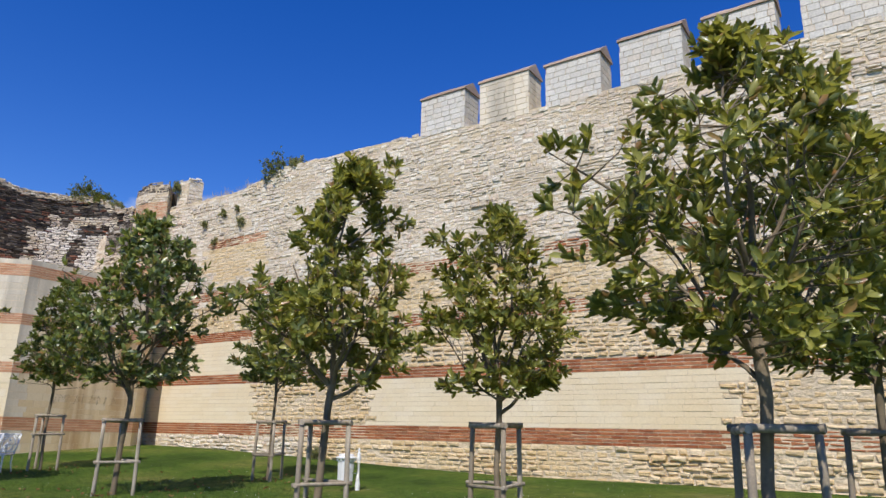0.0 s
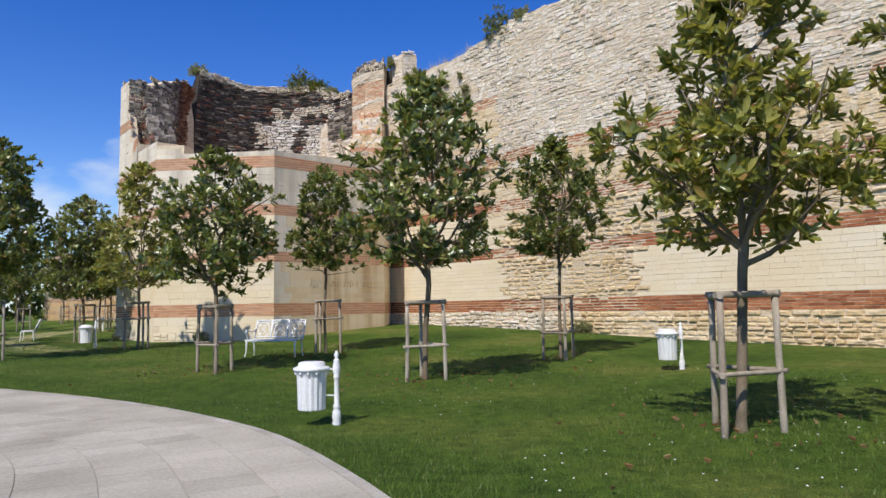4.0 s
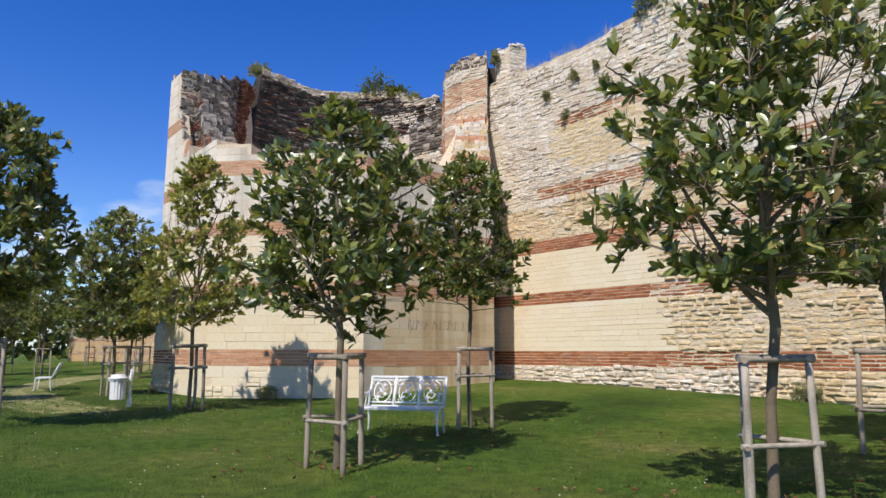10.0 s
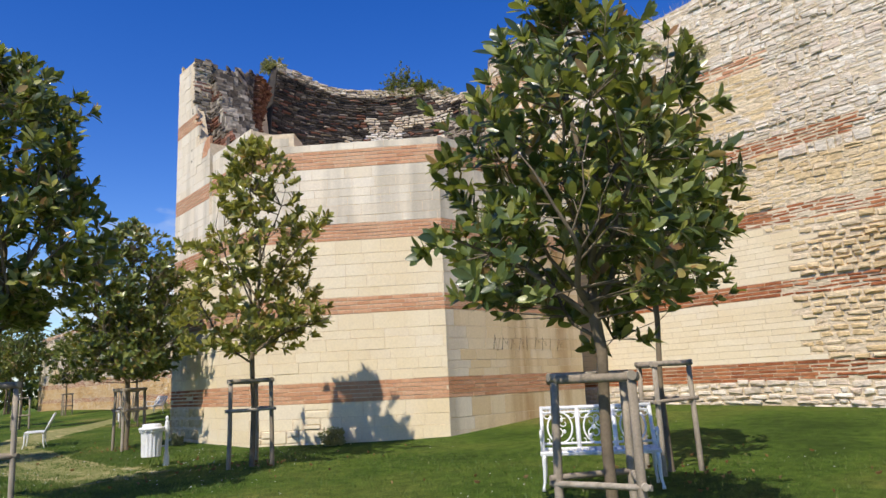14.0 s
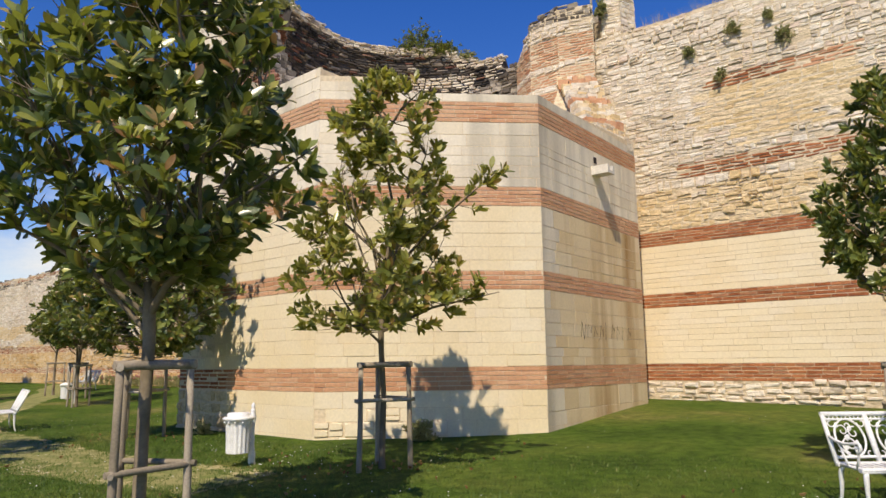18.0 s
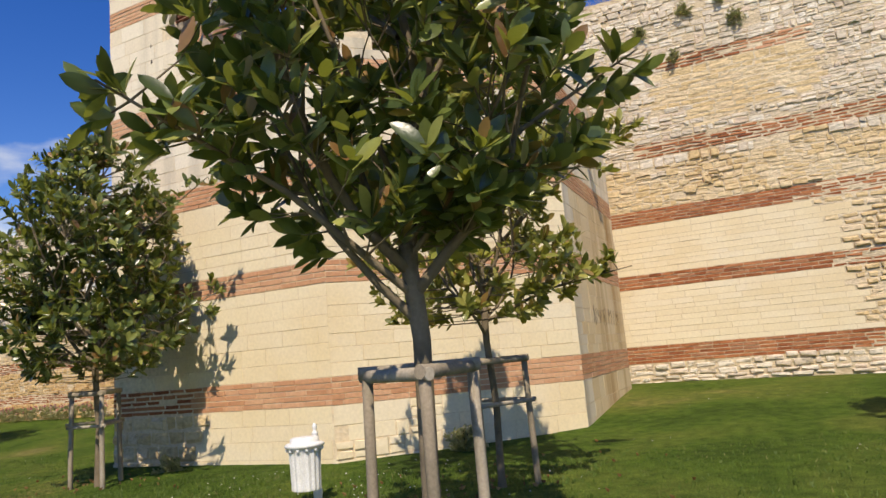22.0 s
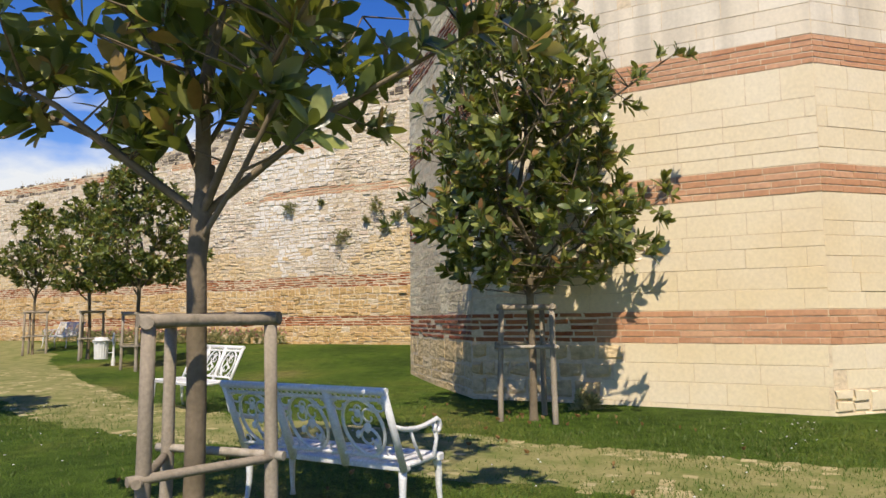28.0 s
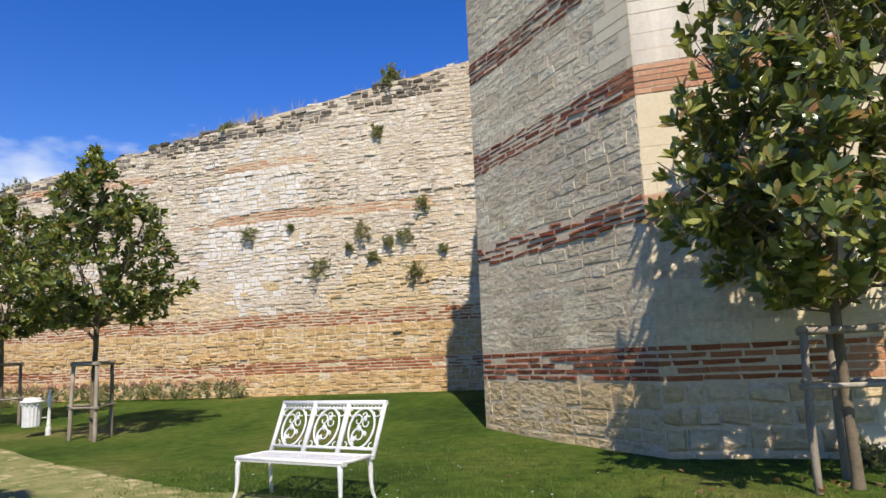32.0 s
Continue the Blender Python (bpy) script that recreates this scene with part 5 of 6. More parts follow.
TREES = [
    ("by_bench", -6.25, 18.72, 1.0, 0, "rounded magnolia tree with glossy leaves before a bench"),
    ("leader", -1.67, 16.53, 1.0, 0, "full magnolia tree with a tall leading shoot"),
    ("slim_tower", -4.47, 22.62, 1.0, 60, "slim young magnolia tree beside a white bench"),
    ("slim_wall", 1.44, 19.61, 1.0, 0, "slim young magnolia tree near the curtain wall"),
    ("two_headed", 1.73, 10.80, 1.0, 0, "magnolia tree with a side-leaning top shoot"),
    ("small", 4.18, 10.29, 1.0, 0, "small upright magnolia tree with dark leaves"),
    ("start", 4.81, 5.65, 1.0, 0, "magnolia tree with long side shoots beside the walk"),
    ("full", 7.7, 7.2, 0.95, 130, "full magnolia tree with dense glossy crown"),
    ("open", -10.74, 25.38, 1.0, 0, "open-crowned magnolia tree beside the tower"),
    ("broad", -13.13, 21.78, 1.0, 0, "broad magnolia tree with a fan of low limbs"),
    ("corner", -15.06, 30.55, 1.0, 0, "upright magnolia tree close to the tower corner"),
    ("shading", -19.32, 26.80, 1.0, 0, "broad magnolia tree shading a white bench"),
    ("full", -19.95, 42.11, 1.0, 300, "full magnolia tree with dense glossy crown"),
    ("full", -21.40, 46.54, 0.95, 20, "full magnolia tree with dense glossy crown"),
    ("young", -25.0, 66.0, 1.1, 70, "open-crowned magnolia tree on the lawn"),
    ("full", -23.9, 33.0, 1.0, 170, "full magnolia tree with dense glossy crown"),
    ("tall", -28.0, 39.0, 1.0, 33, "upright magnolia tree with dark leaves"),
    ("full", -31.0, 50.0, 1.0, 190, "full magnolia tree with dense glossy crown"),
    ("young", -27.0, 47.0, 1.0, 240, "open-crowned magnolia tree on the lawn"),
    ("slim", -36.0, 57.0, 1.1, 90, "slim young magnolia tree"),
    ("full", -33.0, 63.0, 1.0, 45, "full magnolia tree with dense glossy crown"),
    ("young", -23.34, 49.9, 0.95, 150, "open-crowned magnolia tree on the lawn"),
]


def guard_meshes(rail):
    pts = [Vector((0.42 * math.cos(radians(a)), 0.42 * math.sin(radians(a)), 0)) for a in (90, 210, 330)]
    rng = random.Random(2)

    def pole(a, b, r):
        bm = bmesh.new()
        mid = (a + b) / 2 + Vector((rng.uniform(-1, 1), rng.uniform(-1, 1), 0)) * 0.012
        tube(bm, [a, a.lerp(mid, 0.5), mid, mid.lerp(b, 0.5), b], [r * 1.04, r * rng.uniform(0.94, 1.05), r, r * rng.uniform(0.92, 1.0), r * 0.94], 10)
        me = bpy.data.meshes.new("pole")
        bm.to_mesh(me)
        bm.free()
        me.materials.append(M_WOOD)
        return me

    out = []
    for p in pts:
        out.append(("post", pole(p + Vector((0, 0, -0.25)), p * 0.93 + Vector((0, 0, 1.40)), 0.038)))
    for i in range(3):
        p, q = pts[i], pts[(i + 1) % 3]
        e = (q - p).normalized() * 0.055
        out.append(("top_rail", pole(p * 0.93 - e + Vector((0, 0, 1.42 + 0.012 * i)), q * 0.93 + e + Vector((0, 0, 1.42 + 0.012 * i)), 0.036)))
        out.append(("middle_rail", pole(p * 1.02 - e + Vector((0, 0, rail + 0.02 * i)), q * 1.02 + e + Vector((0, 0, rail + 0.01 + 0.02 * i)), 0.026)))
    return out


GUARD_LOW, GUARD_HIGH = guard_meshes(0.60), guard_meshes(0.92)
GUARD_SIZE = {"broad": (0.93, 1.06), "shading": (1.0, 0.955)}


def plant_tree(kind, x, y, scale, turn, label, guard_turn=None):
    t = empty("magnolia_tree", pose(x, y, gz(x, y), 0, 0, turn), label, "tree", "magnolia trees on the lawn")
    t.scale = (scale, scale, scale)
    for nm, me in zip(("trunk", "branchwork", "crown"), KINDS[kind]):
        ob = new(nm, me)
        ob.parent = t
        if nm == "branchwork":
            ob["kind"] = "stuff"
    if guard_turn is not None:
        g = empty("tree_guard", pose(x, y, gz(x, y), 0, 0, guard_turn), "weathered round-pole guard around a tree trunk", "tree guard", "pole guards round the trees")
        girth, rise = GUARD_SIZE.get(kind, (1.0, 1.0))
        g.scale = (girth, girth, rise)
        for nm, me in GUARD_HIGH if kind in ("open", "slim_tower", "corner") else GUARD_LOW:
            ob = new(nm, me)
            ob.parent = g


GUARD_TURNS = [80, 10, 30, 65, 15, 50, 0, 25, 5, 40, 70, 20, 60, 30, 10, 20, 50, 80, 35, 15, 65, 25]
for row, gt in zip(TREES, GUARD_TURNS):
    plant_tree(*row, guard_turn=gt)
FAR = random.Random(8)
for i in range(26):
    a = -62 + i * 3.4
    x, y = a * 1.25 - 10 + FAR.uniform(-4, 4), 78 + FAR.uniform(0, 26) - (a + 62) * 0.12
    if su(x, y)[1] > 6:
        plant_tree(FAR.choice(("park_full", "park_broad", "park_tall")), x, y, FAR.uniform(1.0, 1.6), FAR.uniform(0, 360), "distant dark evergreen tree across the park")

for i in range(40):
    k = i / 39
    x, y = -48 - 46 * k + FAR.uniform(-2.5, 2.5), 92 - 44 * k + FAR.uniform(-6, 6)
    plant_tree(FAR.choice(("park_full", "park_broad", "park_tall")), x, y, FAR.uniform(1.4, 2.0), FAR.uniform(0, 360), "tall distant evergreen tree at the park edge")
WOODS = random.Random(31)
for u in (14, 19.5, 25, 31, 37):
    for i in range(9):
        p = WO + WD * (-27 - 6.2 * i + WOODS.uniform(-1.2, 1.2)) + WN * (u + WOODS.uniform(-1, 1))
        if p.x < -22 - 0.30 * (p.y - 21.5) and (p - Vector((-28, 39))).length > 4 and (p - Vector((-31, 50))).length > 3.5:
            plant_tree(WOODS.choice(("park_full", "park_young", "park_full", "park_tall")), p.x, p.y, WOODS.uniform(0.9, 1.15), WOODS.uniform(0, 360), "magnolia tree in the park rows beyond the tower", WOODS.uniform(0, 120) if u < 26 else None)

# ---- benches ----


def bench(m, label, arms=True):
    W, zs, zb = 1.36, 0.43, 0.92
    ob = empty("garden_bench", m, label, "bench", "white benches on the lawn")

    def bp(u, w):
        """A point of the leaning back: across, and up from the seat."""
        return Vector((u, -0.02 - 0.22 * (w - zs) / (zb - zs), w))

    bm = bmesh.new()
    # pierced seat: rim and bars
    tube(bm, [(-W / 2, 0, zs), (W / 2, 0, zs), (W / 2, 0.46, zs), (-W / 2, 0.46, zs), (-W / 2, 0, zs)], 0.02, 6)
    box(bm, (-W / 2 - 0.02, 0.40, zs - 0.035), (W / 2 + 0.02, 0.47, zs + 0.015), 0.008)
    box(bm, (-W / 2 - 0.02, -0.02, zs - 0.03), (W / 2 + 0.02, 0.04, zs + 0.012), 0.008)
    for i in range(17):
        u = -W / 2 + W * (i + 0.5) / 17
        box(bm, (u - 0.026, 0.03, zs - 0.012), (u + 0.026, 0.41, zs + 0.008))
    part("seat", bm, M_PAINT, ob)
    bm = bmesh.new()
    for u in (-W / 2, -W / 6, W / 6, W / 2):
        a, b = bp(u, zs - 0.02), bp(u, zb)
        tube(bm, [a, b], 0.024 if abs(u) > 0.5 else 0.03, 8)
    tube(bm, [bp(-W / 2 - 0.02, zb), bp(W / 2 + 0.02, zb)], 0.026, 8)
    tube(bm, [bp(-W / 2, zb - 0.055), bp(W / 2, zb - 0.055)], 0.014, 6)
    tube(bm, [bp(-W / 2, zs + 0.06), bp(W / 2, zs + 0.06)], 0.016, 6)
    back = part("back_frame", bm, M_PAINT, ob)
    bm = bmesh.new()
    for i in range(30):
        u = -W / 2 + W * (i + 0.5) / 30
        lean = 0.016 * ((i * 7) % 3 - 1)
        tube(bm, [bp(u - lean, zb - 0.058), bp(u + lean, zb - 0.004)], 0.0065, 4, False)
    part("fret", bm, M_PAINT, back, "fretted strip under the top rail")
    for i in range(3):
        c = -W / 3 + i * W / 3
        zm, rx, rz = (zs + zb) / 2 + 0.005, 0.155, 0.185
        bm = bmesh.new()
        ring = [bp(c + rx * math.cos(2 * math.pi * k / 28), zm + rz * math.sin(2 * math.pi * k / 28)) for k in range(29)]
        tube(bm, ring, 0.012, 6, False)

        def curl(u0, w0, turn, r, start, sense, th=0.009):
            pts = []
            for k in range(19):
                t = k / 18
                a = start + sense * turn * t
                rr = r * (1 - 0.72 * t)
                pts.append(bp(c + u0 + rr * math.cos(a), zm + w0 + rr * math.sin(a)))
            tube(bm, pts, [th * (1 - 0.3 * k / 18) for k in range(19)], 5)

        curl(0.02, -0.07, 7.5, 0.09, -1.2, 1, 0.011)
        curl(-0.05, 0.05, 6.0, 0.065, 2.0, -1)
        curl(0.06, 0.07, 6.0, 0.06, 0.6, 1)
        curl(0.0, 0.12, 5.0, 0.045, -1.5, -1)
        for sx in (-1, 1):
            for sz in (-1, 1):
                curl(sx * 0.165, sz * 0.15, 5.0, 0.05, 1.57 * (1 + sx * sz), sx * sz, 0.008)
        for u0, w0, r in ((0.03, 0.0, 0.034), (-0.055, -0.05, 0.026), (0.07, -0.10, 0.026), (-0.02, 0.09, 0.028)):
            q = bp(c + u0, zm + w0)
            bmesh.ops.create_icosphere(bm, subdivisions=1, radius=r, matrix=Matrix.Translation(q) @ Matrix.Diagonal((1, 0.4, 1.15, 1)))
        part("back_panel", bm, M_PAINT, back, "pierced panel with oval and leaf scrolls")
    for sx in (-1, 1):
        for front in (0, 1):
            y = 0.44 if front else 0.02
            bm = bmesh.new()
            pts, rr = [], []
            for k in range(9):
                t = k / 8
                out = 0.055 * math.sin(t * math.pi * 0.9) - 0.035 * math.sin(t * math.pi) ** 2 + 0.05 * max(0, t - 0.75) * 3
                pts.append((sx * (W / 2 - 0.03 + out * 0.6), y + (out if front else -out), (zs - 0.02) * (1 - t)))
                rr.append(0.03 - 0.017 * t + (0.012 if k == 8 else 0))
            tube(bm, pts, rr, 8)
            part("leg", bm, M_PAINT, ob)
        bm = bmesh.new()
        if arms:
            pts = [bp(sx * W / 2, 0.70)] + [Vector((sx * W / 2, -0.1 + 0.5 * k / 6, 0.68 - 0.03 * math.sin(k / 6 * 3.1))) for k in range(1, 7)]
            for k in range(10):
                a = 1.5 - k * 0.62
                r = 0.055 * (1 - k / 14)
                pts.append(Vector((sx * W / 2, 0.40 + r * math.cos(a), 0.625 + r * math.sin(a))))
            tube(bm, pts, 0.017, 6)
            tube(bm, [(sx * W / 2, 0.36, 0.66), (sx * W / 2, 0.40, 0.55), (sx * W / 2, 0.36, 0.43)], 0.015, 6)
            tube(bm, [(sx * W / 2, 0.05, 0.67), (sx * W / 2, 0.12, 0.55), (sx * W / 2, 0.2, 0.44)], 0.011, 6)
            part("armrest", bm, M_PAINT, ob, "scrolled armrest")
        else:
            bm.free()
    bm = bmesh.new()
    tube(bm, [(-W / 2 + 0.03, 0.23, zs - 0.02), (0, 0.23, zs - 0.05), (W / 2 - 0.03, 0.23, zs - 0.02)], 0.012, 6)
    part("stretcher", bm, M_PAINT, ob)
    return ob


def bench_pose(x, y, face):
    """A bench whose middle of the back stands at x, y and whose seat faces the given way."""
    f = Vector(face).normalized()
    return pose(x, y, gz(x, y), 0, 0, math.degrees(math.atan2(-f.x, f.y)))


bench(bench_pose(-5.60, 21.86, (-0.19, -0.98)), "white cast-metal garden bench with scrolled back panels near the wall")
bench(bench_pose(-18.83, 33.92, (-0.9, -0.435)), "white cast-metal garden bench without arms on the open lawn", False)
bench(bench_pose(-18.47, 27.49, (0.788, 0.616)), "white cast-metal garden bench shaded by a tree")
bench(bench_pose(-22.6, 52.4, (-0.75, -0.66)), "distant white cast-metal garden bench")

# ---- litter bins ----


def bin_on_post(x, y, side, label):
    """A fluted bin hung on a turned post; side is the way from the post to the bin."""
    a = math.degrees(math.atan2(side[1], side[0]))
    ob = empty("litter_bin", pose(x, y, gz(x, y), 0, 0, a), label, "litter bin", "white litter bins")
    bm = bmesh.new()
    lathe(bm, [(0.055, -0.1), (0.055, 0.02), (0.05, 0.06), (0.058, 0.10), (0.05, 0.17), (0.036, 0.20), (0.045, 0.215), (0.045, 0.23), (0.034, 0.25), (0.03, 0.55), (0.036, 0.57),
               (0.045, 0.585), (0.034, 0.60), (0.048, 0.65), (0.05, 0.70), (0.04, 0.75), (0.034, 0.77), (0.042, 0.785), (0.03, 0.80), (0.018, 0.82), (0.032, 0.85), (0.024, 0.88), (0.006, 0.905)], 14)
    part("post", bm, M_PAINT, ob)
    bm = bmesh.new()
    c = (0.31, 0)
    lathe(bm, [(0.165, 0.19), (0.17, 0.20), (0.175, 0.40), (0.185, 0.60), (0.20, 0.66)], 64, 0.06, 16, c)
    drum = part("drum", bm, M_PAINT, ob, "fluted white drum")
    bm = bmesh.new()
    lathe(bm, [(0.195, 0.655), (0.225, 0.675), (0.228, 0.70), (0.20, 0.715), (0.165, 0.72), (0.165, 0.76), (0.14, 0.775), (0.05, 0.78)], 32, centre=c)
    for k in range(12):
        t = 2 * math.pi * k / 12
        bmesh.ops.create_icosphere(bm, subdivisions=1, radius=0.022, matrix=Matrix.Translation((c[0] + 0.20 * math.cos(t), 0.20 * math.sin(t), 0.642)))
    part("rim", bm, M_PAINT, drum, "leaf-edged rim and low lid")
    bm = bmesh.new()
    tube(bm, [(0.02, 0, 0.68), (0.12, 0, 0.68)], 0.012, 6)
    part("bracket", bm, M_PAINT, ob)
    bm = bmesh.new()
    tube(bm, [(0.02, 0, 0.36), (0.145, 0, 0.36)], 0.010, 6)
    part("bracket", bm, M_PAINT, ob)


bin_on_post(-2.69, 12.15, (-1, 0.05), "white fluted litter bin on a turned post near the walk")
bin_on_post(3.28, 16.88, (-1, -0.3), "white fluted litter bin on a turned post near the wall")
bin_on_post(-12.61, 26.50, (-0.6, -0.8), "white fluted litter bin on a turned post beside the tower")
bin_on_post(-20.56, 43.8, (-1, 0.1), "white fluted litter bin on a turned post under trees")


# ---- far hedge and low cloud ----


def far_hedge():
    rng = random.Random(44)
    v, f = [], []
    for i in range(5200):
        a = radians(rng.uniform(104, 205))
        r = rng.uniform(98, 106)
        top = 6.5 + 2.5 * noise.noise((a * 9, 0, 0)) + 1.0 * noise.noise((a * 40, 3, 0))
        q = Vector((-10 + r * math.cos(a), 20 + r * math.sin(a), rng.uniform(0.1, 1.0) * top))
        rosette(v, f, q, Vector((rng.gauss(0, 0.5), rng.gauss(0, 0.5), 1)), rng, 6, 1.0, 1.6, "plain")
    tagged(new("hedge", mesh_of("hedge", v, f, M_LEAF)), "distant dark green hedge along the park edge", "hedge", kind="stuff")


far_hedge()


def cloud():
    """A bank of thin cloud far off, low over the horizon."""
    v, f = [], []
    n, m = 40, 10
    for i in range(n + 1):
        a = radians(66 + 92 * i / n)
        for k in range(m + 1):
            v.append((1500 * math.cos(a), 1500 * math.sin(a), -20 + 640 * k / m))
    for i in range(n):
        for k in range(m):
            o = i * (m + 1) + k
            f.append((o, o + m + 1, o + m + 2, o + 1))
    ob = tagged(new("backdrop_cloud", mesh_of("backdrop_cloud", v, f, M_CLOUD)), "low bank of soft white cloud on the horizon", "cloud", kind="structure")
    ob.visible_shadow = False


cloud()

# ---- small growth ----


def leafy_bush(name, x, y, z, r, h, seed, label, material=None, leaf=0.09, category="bush", n=None, hang=False):
    rng = random.Random(seed)
    ob = empty(name, pose(x, y, z), label, category, "wild plants on the walls" if name == "wall_plant" else "")
    bm = bmesh.new()
    v, f = [], []
    for i in range(n or int(26 + 50 * r)):
        a = rng.uniform(0, 6.283)
        t = math.acos(rng.uniform(-0.2 if not hang else -0.9, 1))
        d = Vector((math.sin(t) * math.cos(a) * r, math.sin(t) * math.sin(a) * r, math.cos(t) * h)) * rng.uniform(0.55, 1.0) * (1 + 0.3 * noise.noise((a * 1.3, t * 2, seed)))
        if i % 2 == 0:
            tube(bm, [(0, 0, -0.05), d * 0.5 + Vector((0, 0, 0.03)), d], [0.012 * max(r, 0.3), 0.007, 0.003], 4, False)
        for k in range(3):
            q = d * rng.uniform(0.6, 1.0) + Vector((rng.gauss(0, 0.07), rng.gauss(0, 0.07), rng.gauss(0, 0.07))) * r
            rosette(v, f, q, d.normalized() + Vector((0, 0, 0.3)), rng, 6, leaf)
    part("stem", bm, M_STRAW if hang else M_TWIG, ob)
    c = new("leaves", mesh_of("leaves", v, f, material or M_LEAF_DULL))
    c.parent = ob
    c["kind"] = "stuff"


def on_wall(s, z=None, u=0.0):
    p = WO + WD * s + WN * u
    return p.x, p.y, (top_main(s) if s > -8 else top_two(s)) if z is None else z


for i, (s, u, r, h) in enumerate(((1.8, -0.25, 1.0, 1.35), (2.9, -0.3, 0.5, 0.7), (-18.6, -0.25, 0.5, 0.8), (-27.0, -0.4, 0.4, 0.35), (-33.5, -1.0, 0.9, 0.8), (-24.2, -0.3, 0.5, 0.3))):
    leafy_bush("wall_plant", *on_wall(s, None, u), r, h, 60 + i, "wild green bush growing on top of the wall", M_LEAF if i == 0 else None, n=int(40 + 80 * r))
for i, (a, r0, r, h) in enumerate(((82, 4.6, 1.0, 1.35), (70, 4.6, 0.7, 0.7), (60, 4.6, 0.5, 0.4), (147, 4.75, 0.6, 0.5))):
    p = TC + Vector((math.cos(radians(a)), math.sin(radians(a)))) * r0
    leafy_bush("wall_plant", p.x, p.y, arc_top(a) - 0.05, r, h, 80 + i, "wild bush growing on the broken tower top", (M_LEAF, M_LEAF, M_LEAF_DULL, M_LEAF_DULL)[i], n=int(40 + 90 * r))
leafy_bush("wall_plant", -3.33, 33.95, 12.45, 0.25, 0.45, 95, "wild plant rooted in a cleft of the tower stump", hang=True)
for i, (s, z, r) in enumerate(((-23.3, 5.65, 0.36), (-19.5, 5.4, 0.42), (-17.7, 6.05, 0.36), (-20.9, 4.45, 0.45), (-17.9, 4.2, 0.36), (-18.2, 5.2, 0.34), (-19.2, 4.65, 0.26), (-18.7, 5.05, 0.24), (-17.1, 4.75, 0.2),
                           (-21.9, 5.75, 0.16), (-19.0, 8.4, 0.28), (-19.95, 5.0, 0.18), (0.05, 9.95, 0.30), (-1.6, 9.3, 0.26), (-2.4, 10.2, 0.27), (-1.2, 10.5, 0.27), (-0.3, 10.6, 0.2))):
    leafy_bush("wall_plant", *on_wall(s, z, 0.06), r, r * 1.05, 100 + i, "tuft of wild plant growing from the wall face", leaf=0.055, hang=True, n=int(14 + 60 * r))


def straw_tufts():
    """Dry grass along the wall tops."""
    rng = random.Random(9)
    v, f = [], []
    spots = [(s, -rng.uniform(0.05, 0.7)) for s in [rng.uniform(-3.8, 0.5) for _ in range(60)] + [rng.uniform(-26, -22.5) for _ in range(60)] + [rng.uniform(-40, -10) for _ in range(80)]]
    for s, u in spots:
        x, y, z = on_wall(s, None, u)
        for k in range(7):
            d = Vector((rng.gauss(0, 0.12), rng.gauss(0, 0.12), rng.uniform(0.15, 0.5)))
            o = len(v)
            v += [(x - 0.006, y, z - 0.05), (x + 0.006, y, z - 0.05), (x + d.x, y + d.y, z + d.z)]
            f.append((o, o + 1, o + 2))
    tagged(new("dry_grass", mesh_of("dry_grass", v, f, M_STRAW)), "thin dry grass along the wall tops", "grass", kind="stuff")


straw_tufts()


def flower_bed():
    rng = random.Random(14)
    v, f, pv, pf = [], [], [], []
    for i in range(420):
        s, u = rng.uniform(-36, -23.0), rng.uniform(0.25, 1.1)
        p = WO + WD * s + WN * u
        z = gz(p.x, p.y)
        for k in range(2):
            q = Vector((p.x, p.y, z + rng.uniform(0.08, 0.5)))
            rosette(v, f, q, Vector((rng.gauss(0, 0.5), rng.gauss(0, 0.5), 1)), rng, 6, 0.11)
        if rng.random() < 0.55:
            rosette(pv, pf, Vector((p.x, p.y, z + rng.uniform(0.35, 0.6))), Vector((rng.gauss(0, 0.4), rng.gauss(0, 0.4), 1)), rng, 6, 0.06, 1.6)
    ob = empty("rose_bed", pose(0, 0, 0), "low bed of pink roses along the foot of the wall", "flower bed", kind="stuff")
    for nm, a, b, m in (("leaves", v, f, M_LEAF_DULL), ("blossoms", pv, pf, M_FLOWER)):
        c = new(nm, mesh_of(nm, a, b, m))
        c.parent = ob
        c["kind"] = "stuff"


flower_bed()


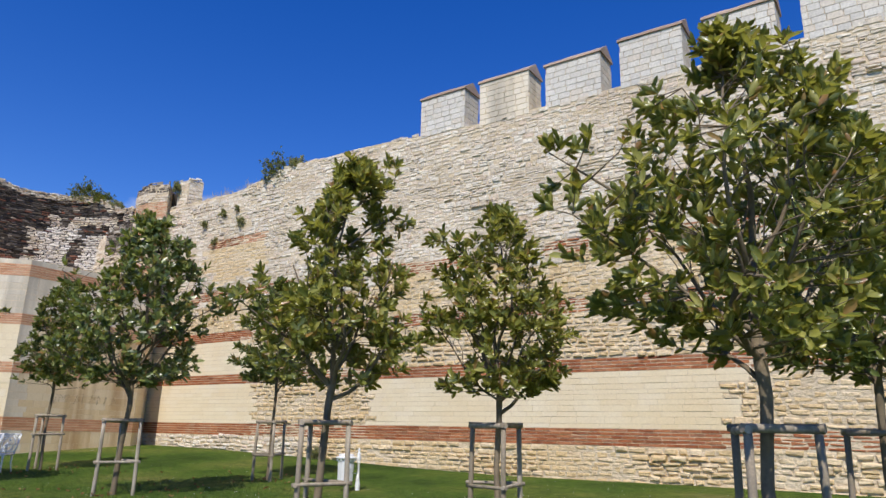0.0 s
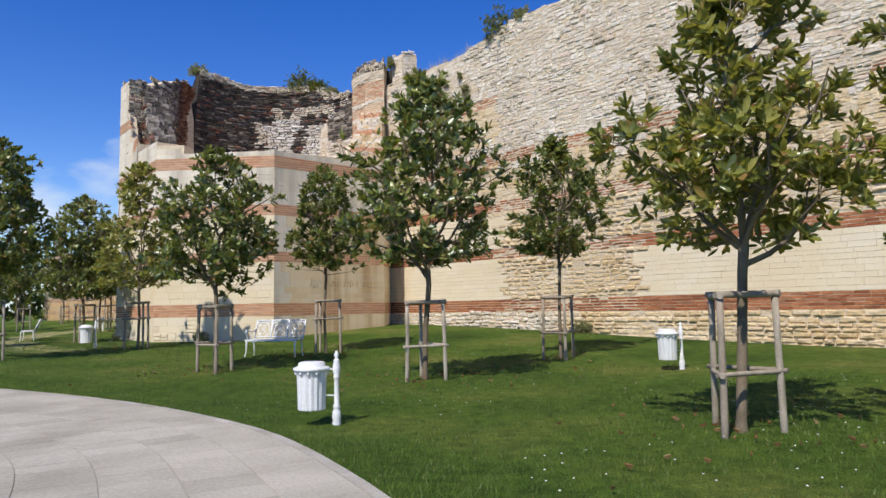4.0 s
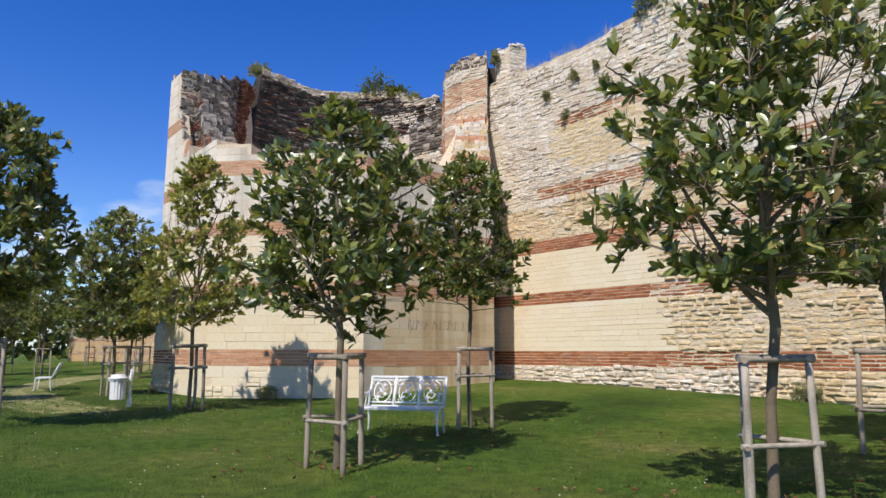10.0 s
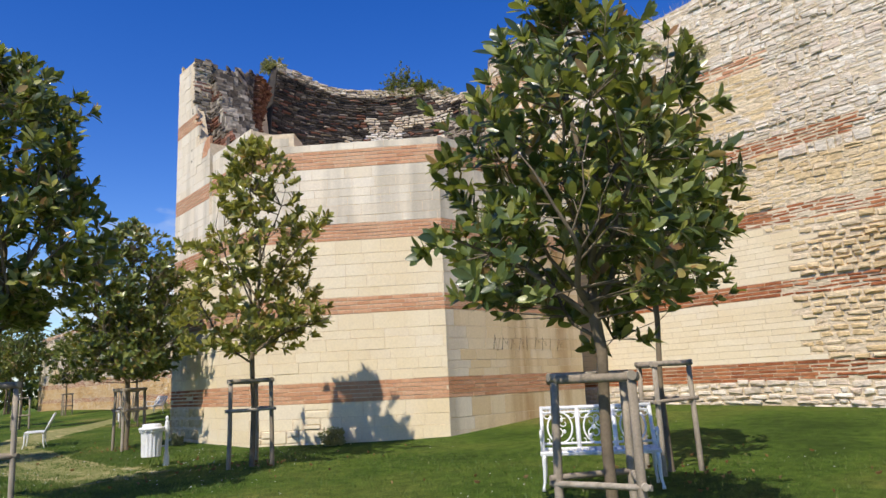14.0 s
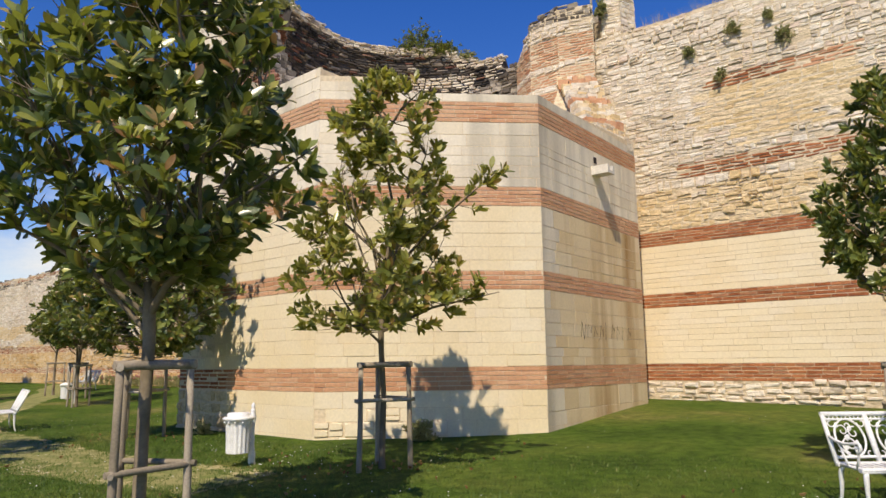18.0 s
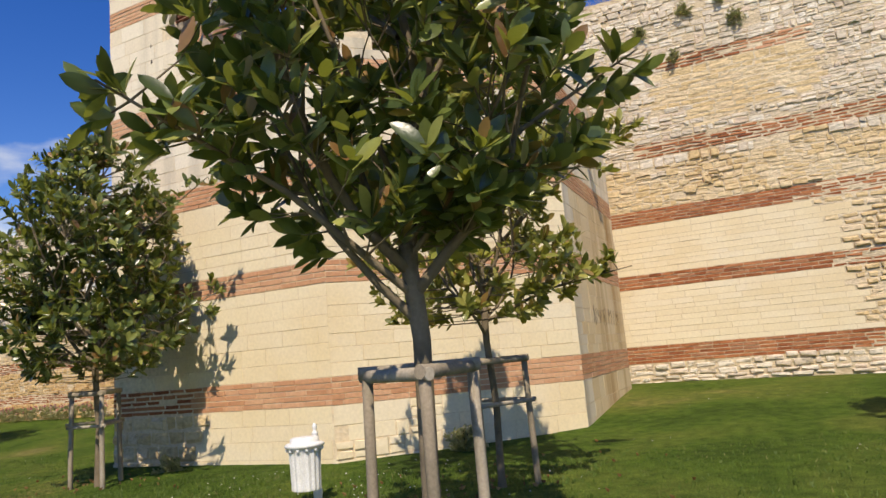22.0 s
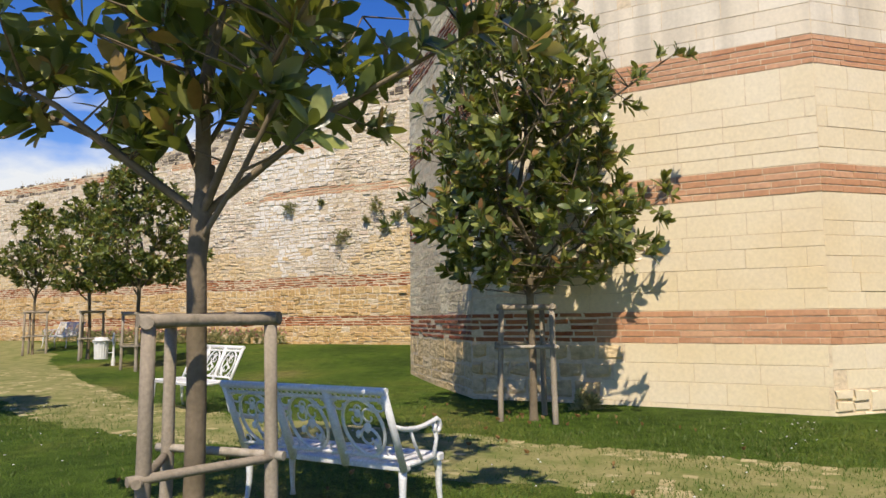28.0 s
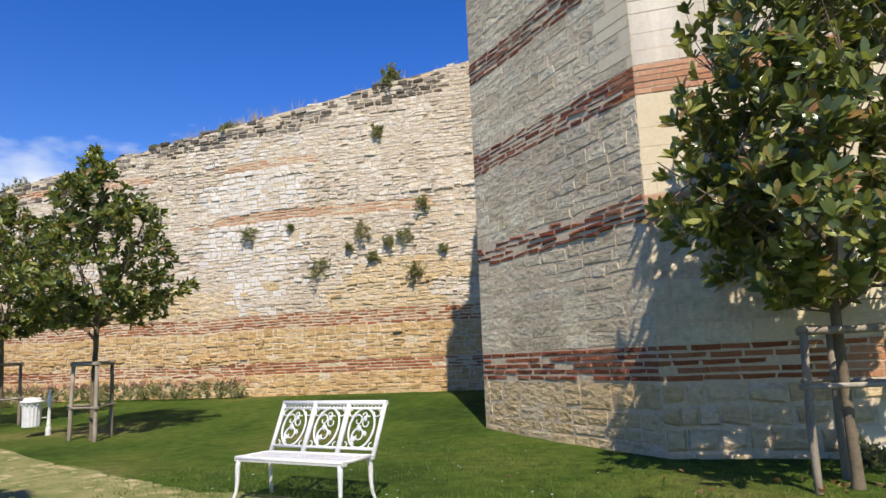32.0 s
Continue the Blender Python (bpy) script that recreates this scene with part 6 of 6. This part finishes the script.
def lawn_blades():
    rng = random.Random(21)
    v, f = [], []
    tries = 0
    while len(f) < 110000 and tries < 120000:
        tries += 1
        k = rng.random() ** 1.0
        p = path_edge(k)
        t = (path_edge(min(1, k + 0.01)) - path_edge(max(0, k - 0.01))).normalized()
        d = 0.03 + 9.5 * rng.random() ** 1.5
        x, y = p.x + t.y * d, p.y - t.x * d
        s, u = su(x, y)
        if u < 0.4 or (Vector((x, y)) - TC).length < 6.3:
            continue
        if noise.noise((x * 0.5, y * 0.5, 2)) > 0.42 and rng.random() < 0.7:
            continue
        z = gz(x, y)
        h = rng.uniform(0.02, 0.055) * (1 + 0.4 * noise.noise((x, y, 8)))
        for j in range(2):
            bx, by = x + rng.gauss(0, 0.02), y + rng.gauss(0, 0.02)
            a = rng.uniform(0, 6.283)
            w = rng.uniform(0.003, 0.006) * (1 + d * 0.12)
            lx, ly = rng.gauss(0, 0.022), rng.gauss(0, 0.022)
            o = len(v)
            v += [(bx - w * math.cos(a), by - w * math.sin(a), z - 0.01), (bx + w * math.cos(a), by + w * math.sin(a), z - 0.01), (bx + lx, by + ly, z + h)]
            f.append((o, o + 1, o + 2))
    for _ in range(26000):
        k = rng.random() ** 1.6 * 0.62 * (len(EARTH_LINE) - 1)
        i = int(k)
        p, q = Vector(EARTH_LINE[i]), Vector(EARTH_LINE[i + 1])
        t = (q - p).normalized()
        e = rng.choice((-1, 1)) * rng.uniform(0.25, 1.7)
        x, y = p.lerp(q, k - i) + Vector((-t.y, t.x)) * e
        if (Vector((x, y)) - TC).length < 6.3 or noise.noise((x * 1.1, y * 1.1, 5)) > 0.1 + abs(e) * 0.25:
            continue
        z, h = gz(x, y), rng.uniform(0.02, 0.05)
        a, w = rng.uniform(0, 6.283), rng.uniform(0.004, 0.008)
        o = len(v)
        v += [(x - w * math.cos(a), y - w * math.sin(a), z - 0.01), (x + w * math.cos(a), y + w * math.sin(a), z - 0.01), (x + rng.gauss(0, 0.025), y + rng.gauss(0, 0.025), z + h)]
        f.append((o, o + 1, o + 2))
    tagged(new("grass_blades", mesh_of("grass_blades", v, f, M_BLADE)), "short mown grass blades of the lawn", "grass", kind="stuff")


lawn_blades()


def fallen_leaves():
    rng = random.Random(23)
    v, f = [], []
    for row in TREES[:12]:
        for i in range(46):
            a, r = rng.uniform(0, 6.283), abs(rng.gauss(0, 1.5)) + 0.1
            x, y = row[1] + r * math.cos(a), row[2] + r * math.sin(a)
            if su(x, y)[1] < 0.6 or (Vector((x, y)) - TC).length < 6.4:
                continue
            z = gz(x, y) + 0.045
            o = len(v)
            b, L = rng.uniform(0, 6.283), rng.uniform(0.04, 0.095)
            c, s = math.cos(b), math.sin(b)
            for p, q, h in leaf_shape(L, L * 0.42, -0.03):
                v.append((x + c * p - s * q, y + s * p + c * q, z + h * 1.4 + 0.01))
            f.extend(tuple(k + o for k in t) for t in LEAF_FACES)
    tagged(new("fallen_leaves", mesh_of("fallen_leaves", v, f, M_LEAF_DRY)), "dry brown leaves scattered on the grass", "fallen leaves", kind="stuff")


fallen_leaves()


def lawn_flowers():
    rng = random.Random(24)
    v, f = [], []
    for i in range(1500):
        k = rng.random()
        p = path_edge(k)
        t = (path_edge(min(1, k + 0.01)) - path_edge(max(0, k - 0.01))).normalized()
        d = rng.uniform(0.5, 14)
        x, y = p.x + t.y * d, p.y - t.x * d
        if su(x, y)[1] < 0.8 or (Vector((x, y)) - TC).length < 6.6 or noise.noise((x * 0.3, y * 0.3, 6)) < -0.05:
            continue
        z = gz(x, y) + rng.uniform(0.03, 0.06)
        o, r = len(v), rng.uniform(0.008, 0.014)
        v += [(x, y, z + 0.006)] + [(x + r * math.cos(a * 1.2566), y + r * math.sin(a * 1.2566), z) for a in range(5)]
        f += [(o, o + 1 + a, o + 1 + (a + 1) % 5) for a in range(5)]
    tagged(new("daisies", mesh_of("daisies", v, f, M_PAINT)), "tiny white daisies dotted over the lawn", "flowers", kind="stuff")


lawn_flowers()

leafy_bush("shrub", -9.75, 28.35, gz(-9.75, 28.35) - 0.02, 0.38, 0.5, 300, "small wild shrub at the foot of the tower")
leafy_bush("shrub", 3.25, 25.7, gz(3.25, 25.7) - 0.02, 0.42, 0.6, 302, "small wild shrub at the foot of the curtain wall")
leafy_bush("shrub", -14.0, 30.95, gz(-14.0, 30.95) - 0.02, 0.25, 0.35, 301, "small wild shrub at the foot of the tower")


def graffiti():
    """Scratched, unreadable writing on the tower side."""
    fc = tower_sides["A"]
    rng = random.Random(6)
    ob = empty("graffiti", fc.matrix() @ Matrix.Translation((1.5, 0.0145, 2.25)), "thin scratched graffiti strokes on the tower wall", "graffiti")
    x = 0.0
    for i in range(9):
        bm = bmesh.new()
        h = rng.uniform(0.28, 0.42)
        pts = [(x, 0, rng.uniform(0, 0.05)), (x + rng.uniform(0.02, 0.1), 0, h), (x + rng.uniform(0.12, 0.2), 0, rng.uniform(0, h * 0.6)), (x + rng.uniform(0.18, 0.26), 0, h * rng.uniform(0.7, 1))]
        tube(bm, pts[:rng.randint(2, 4)], 0.0035, 4)
        part("stroke", bm, M_BARK, ob)
        x += 0.3


graffiti()
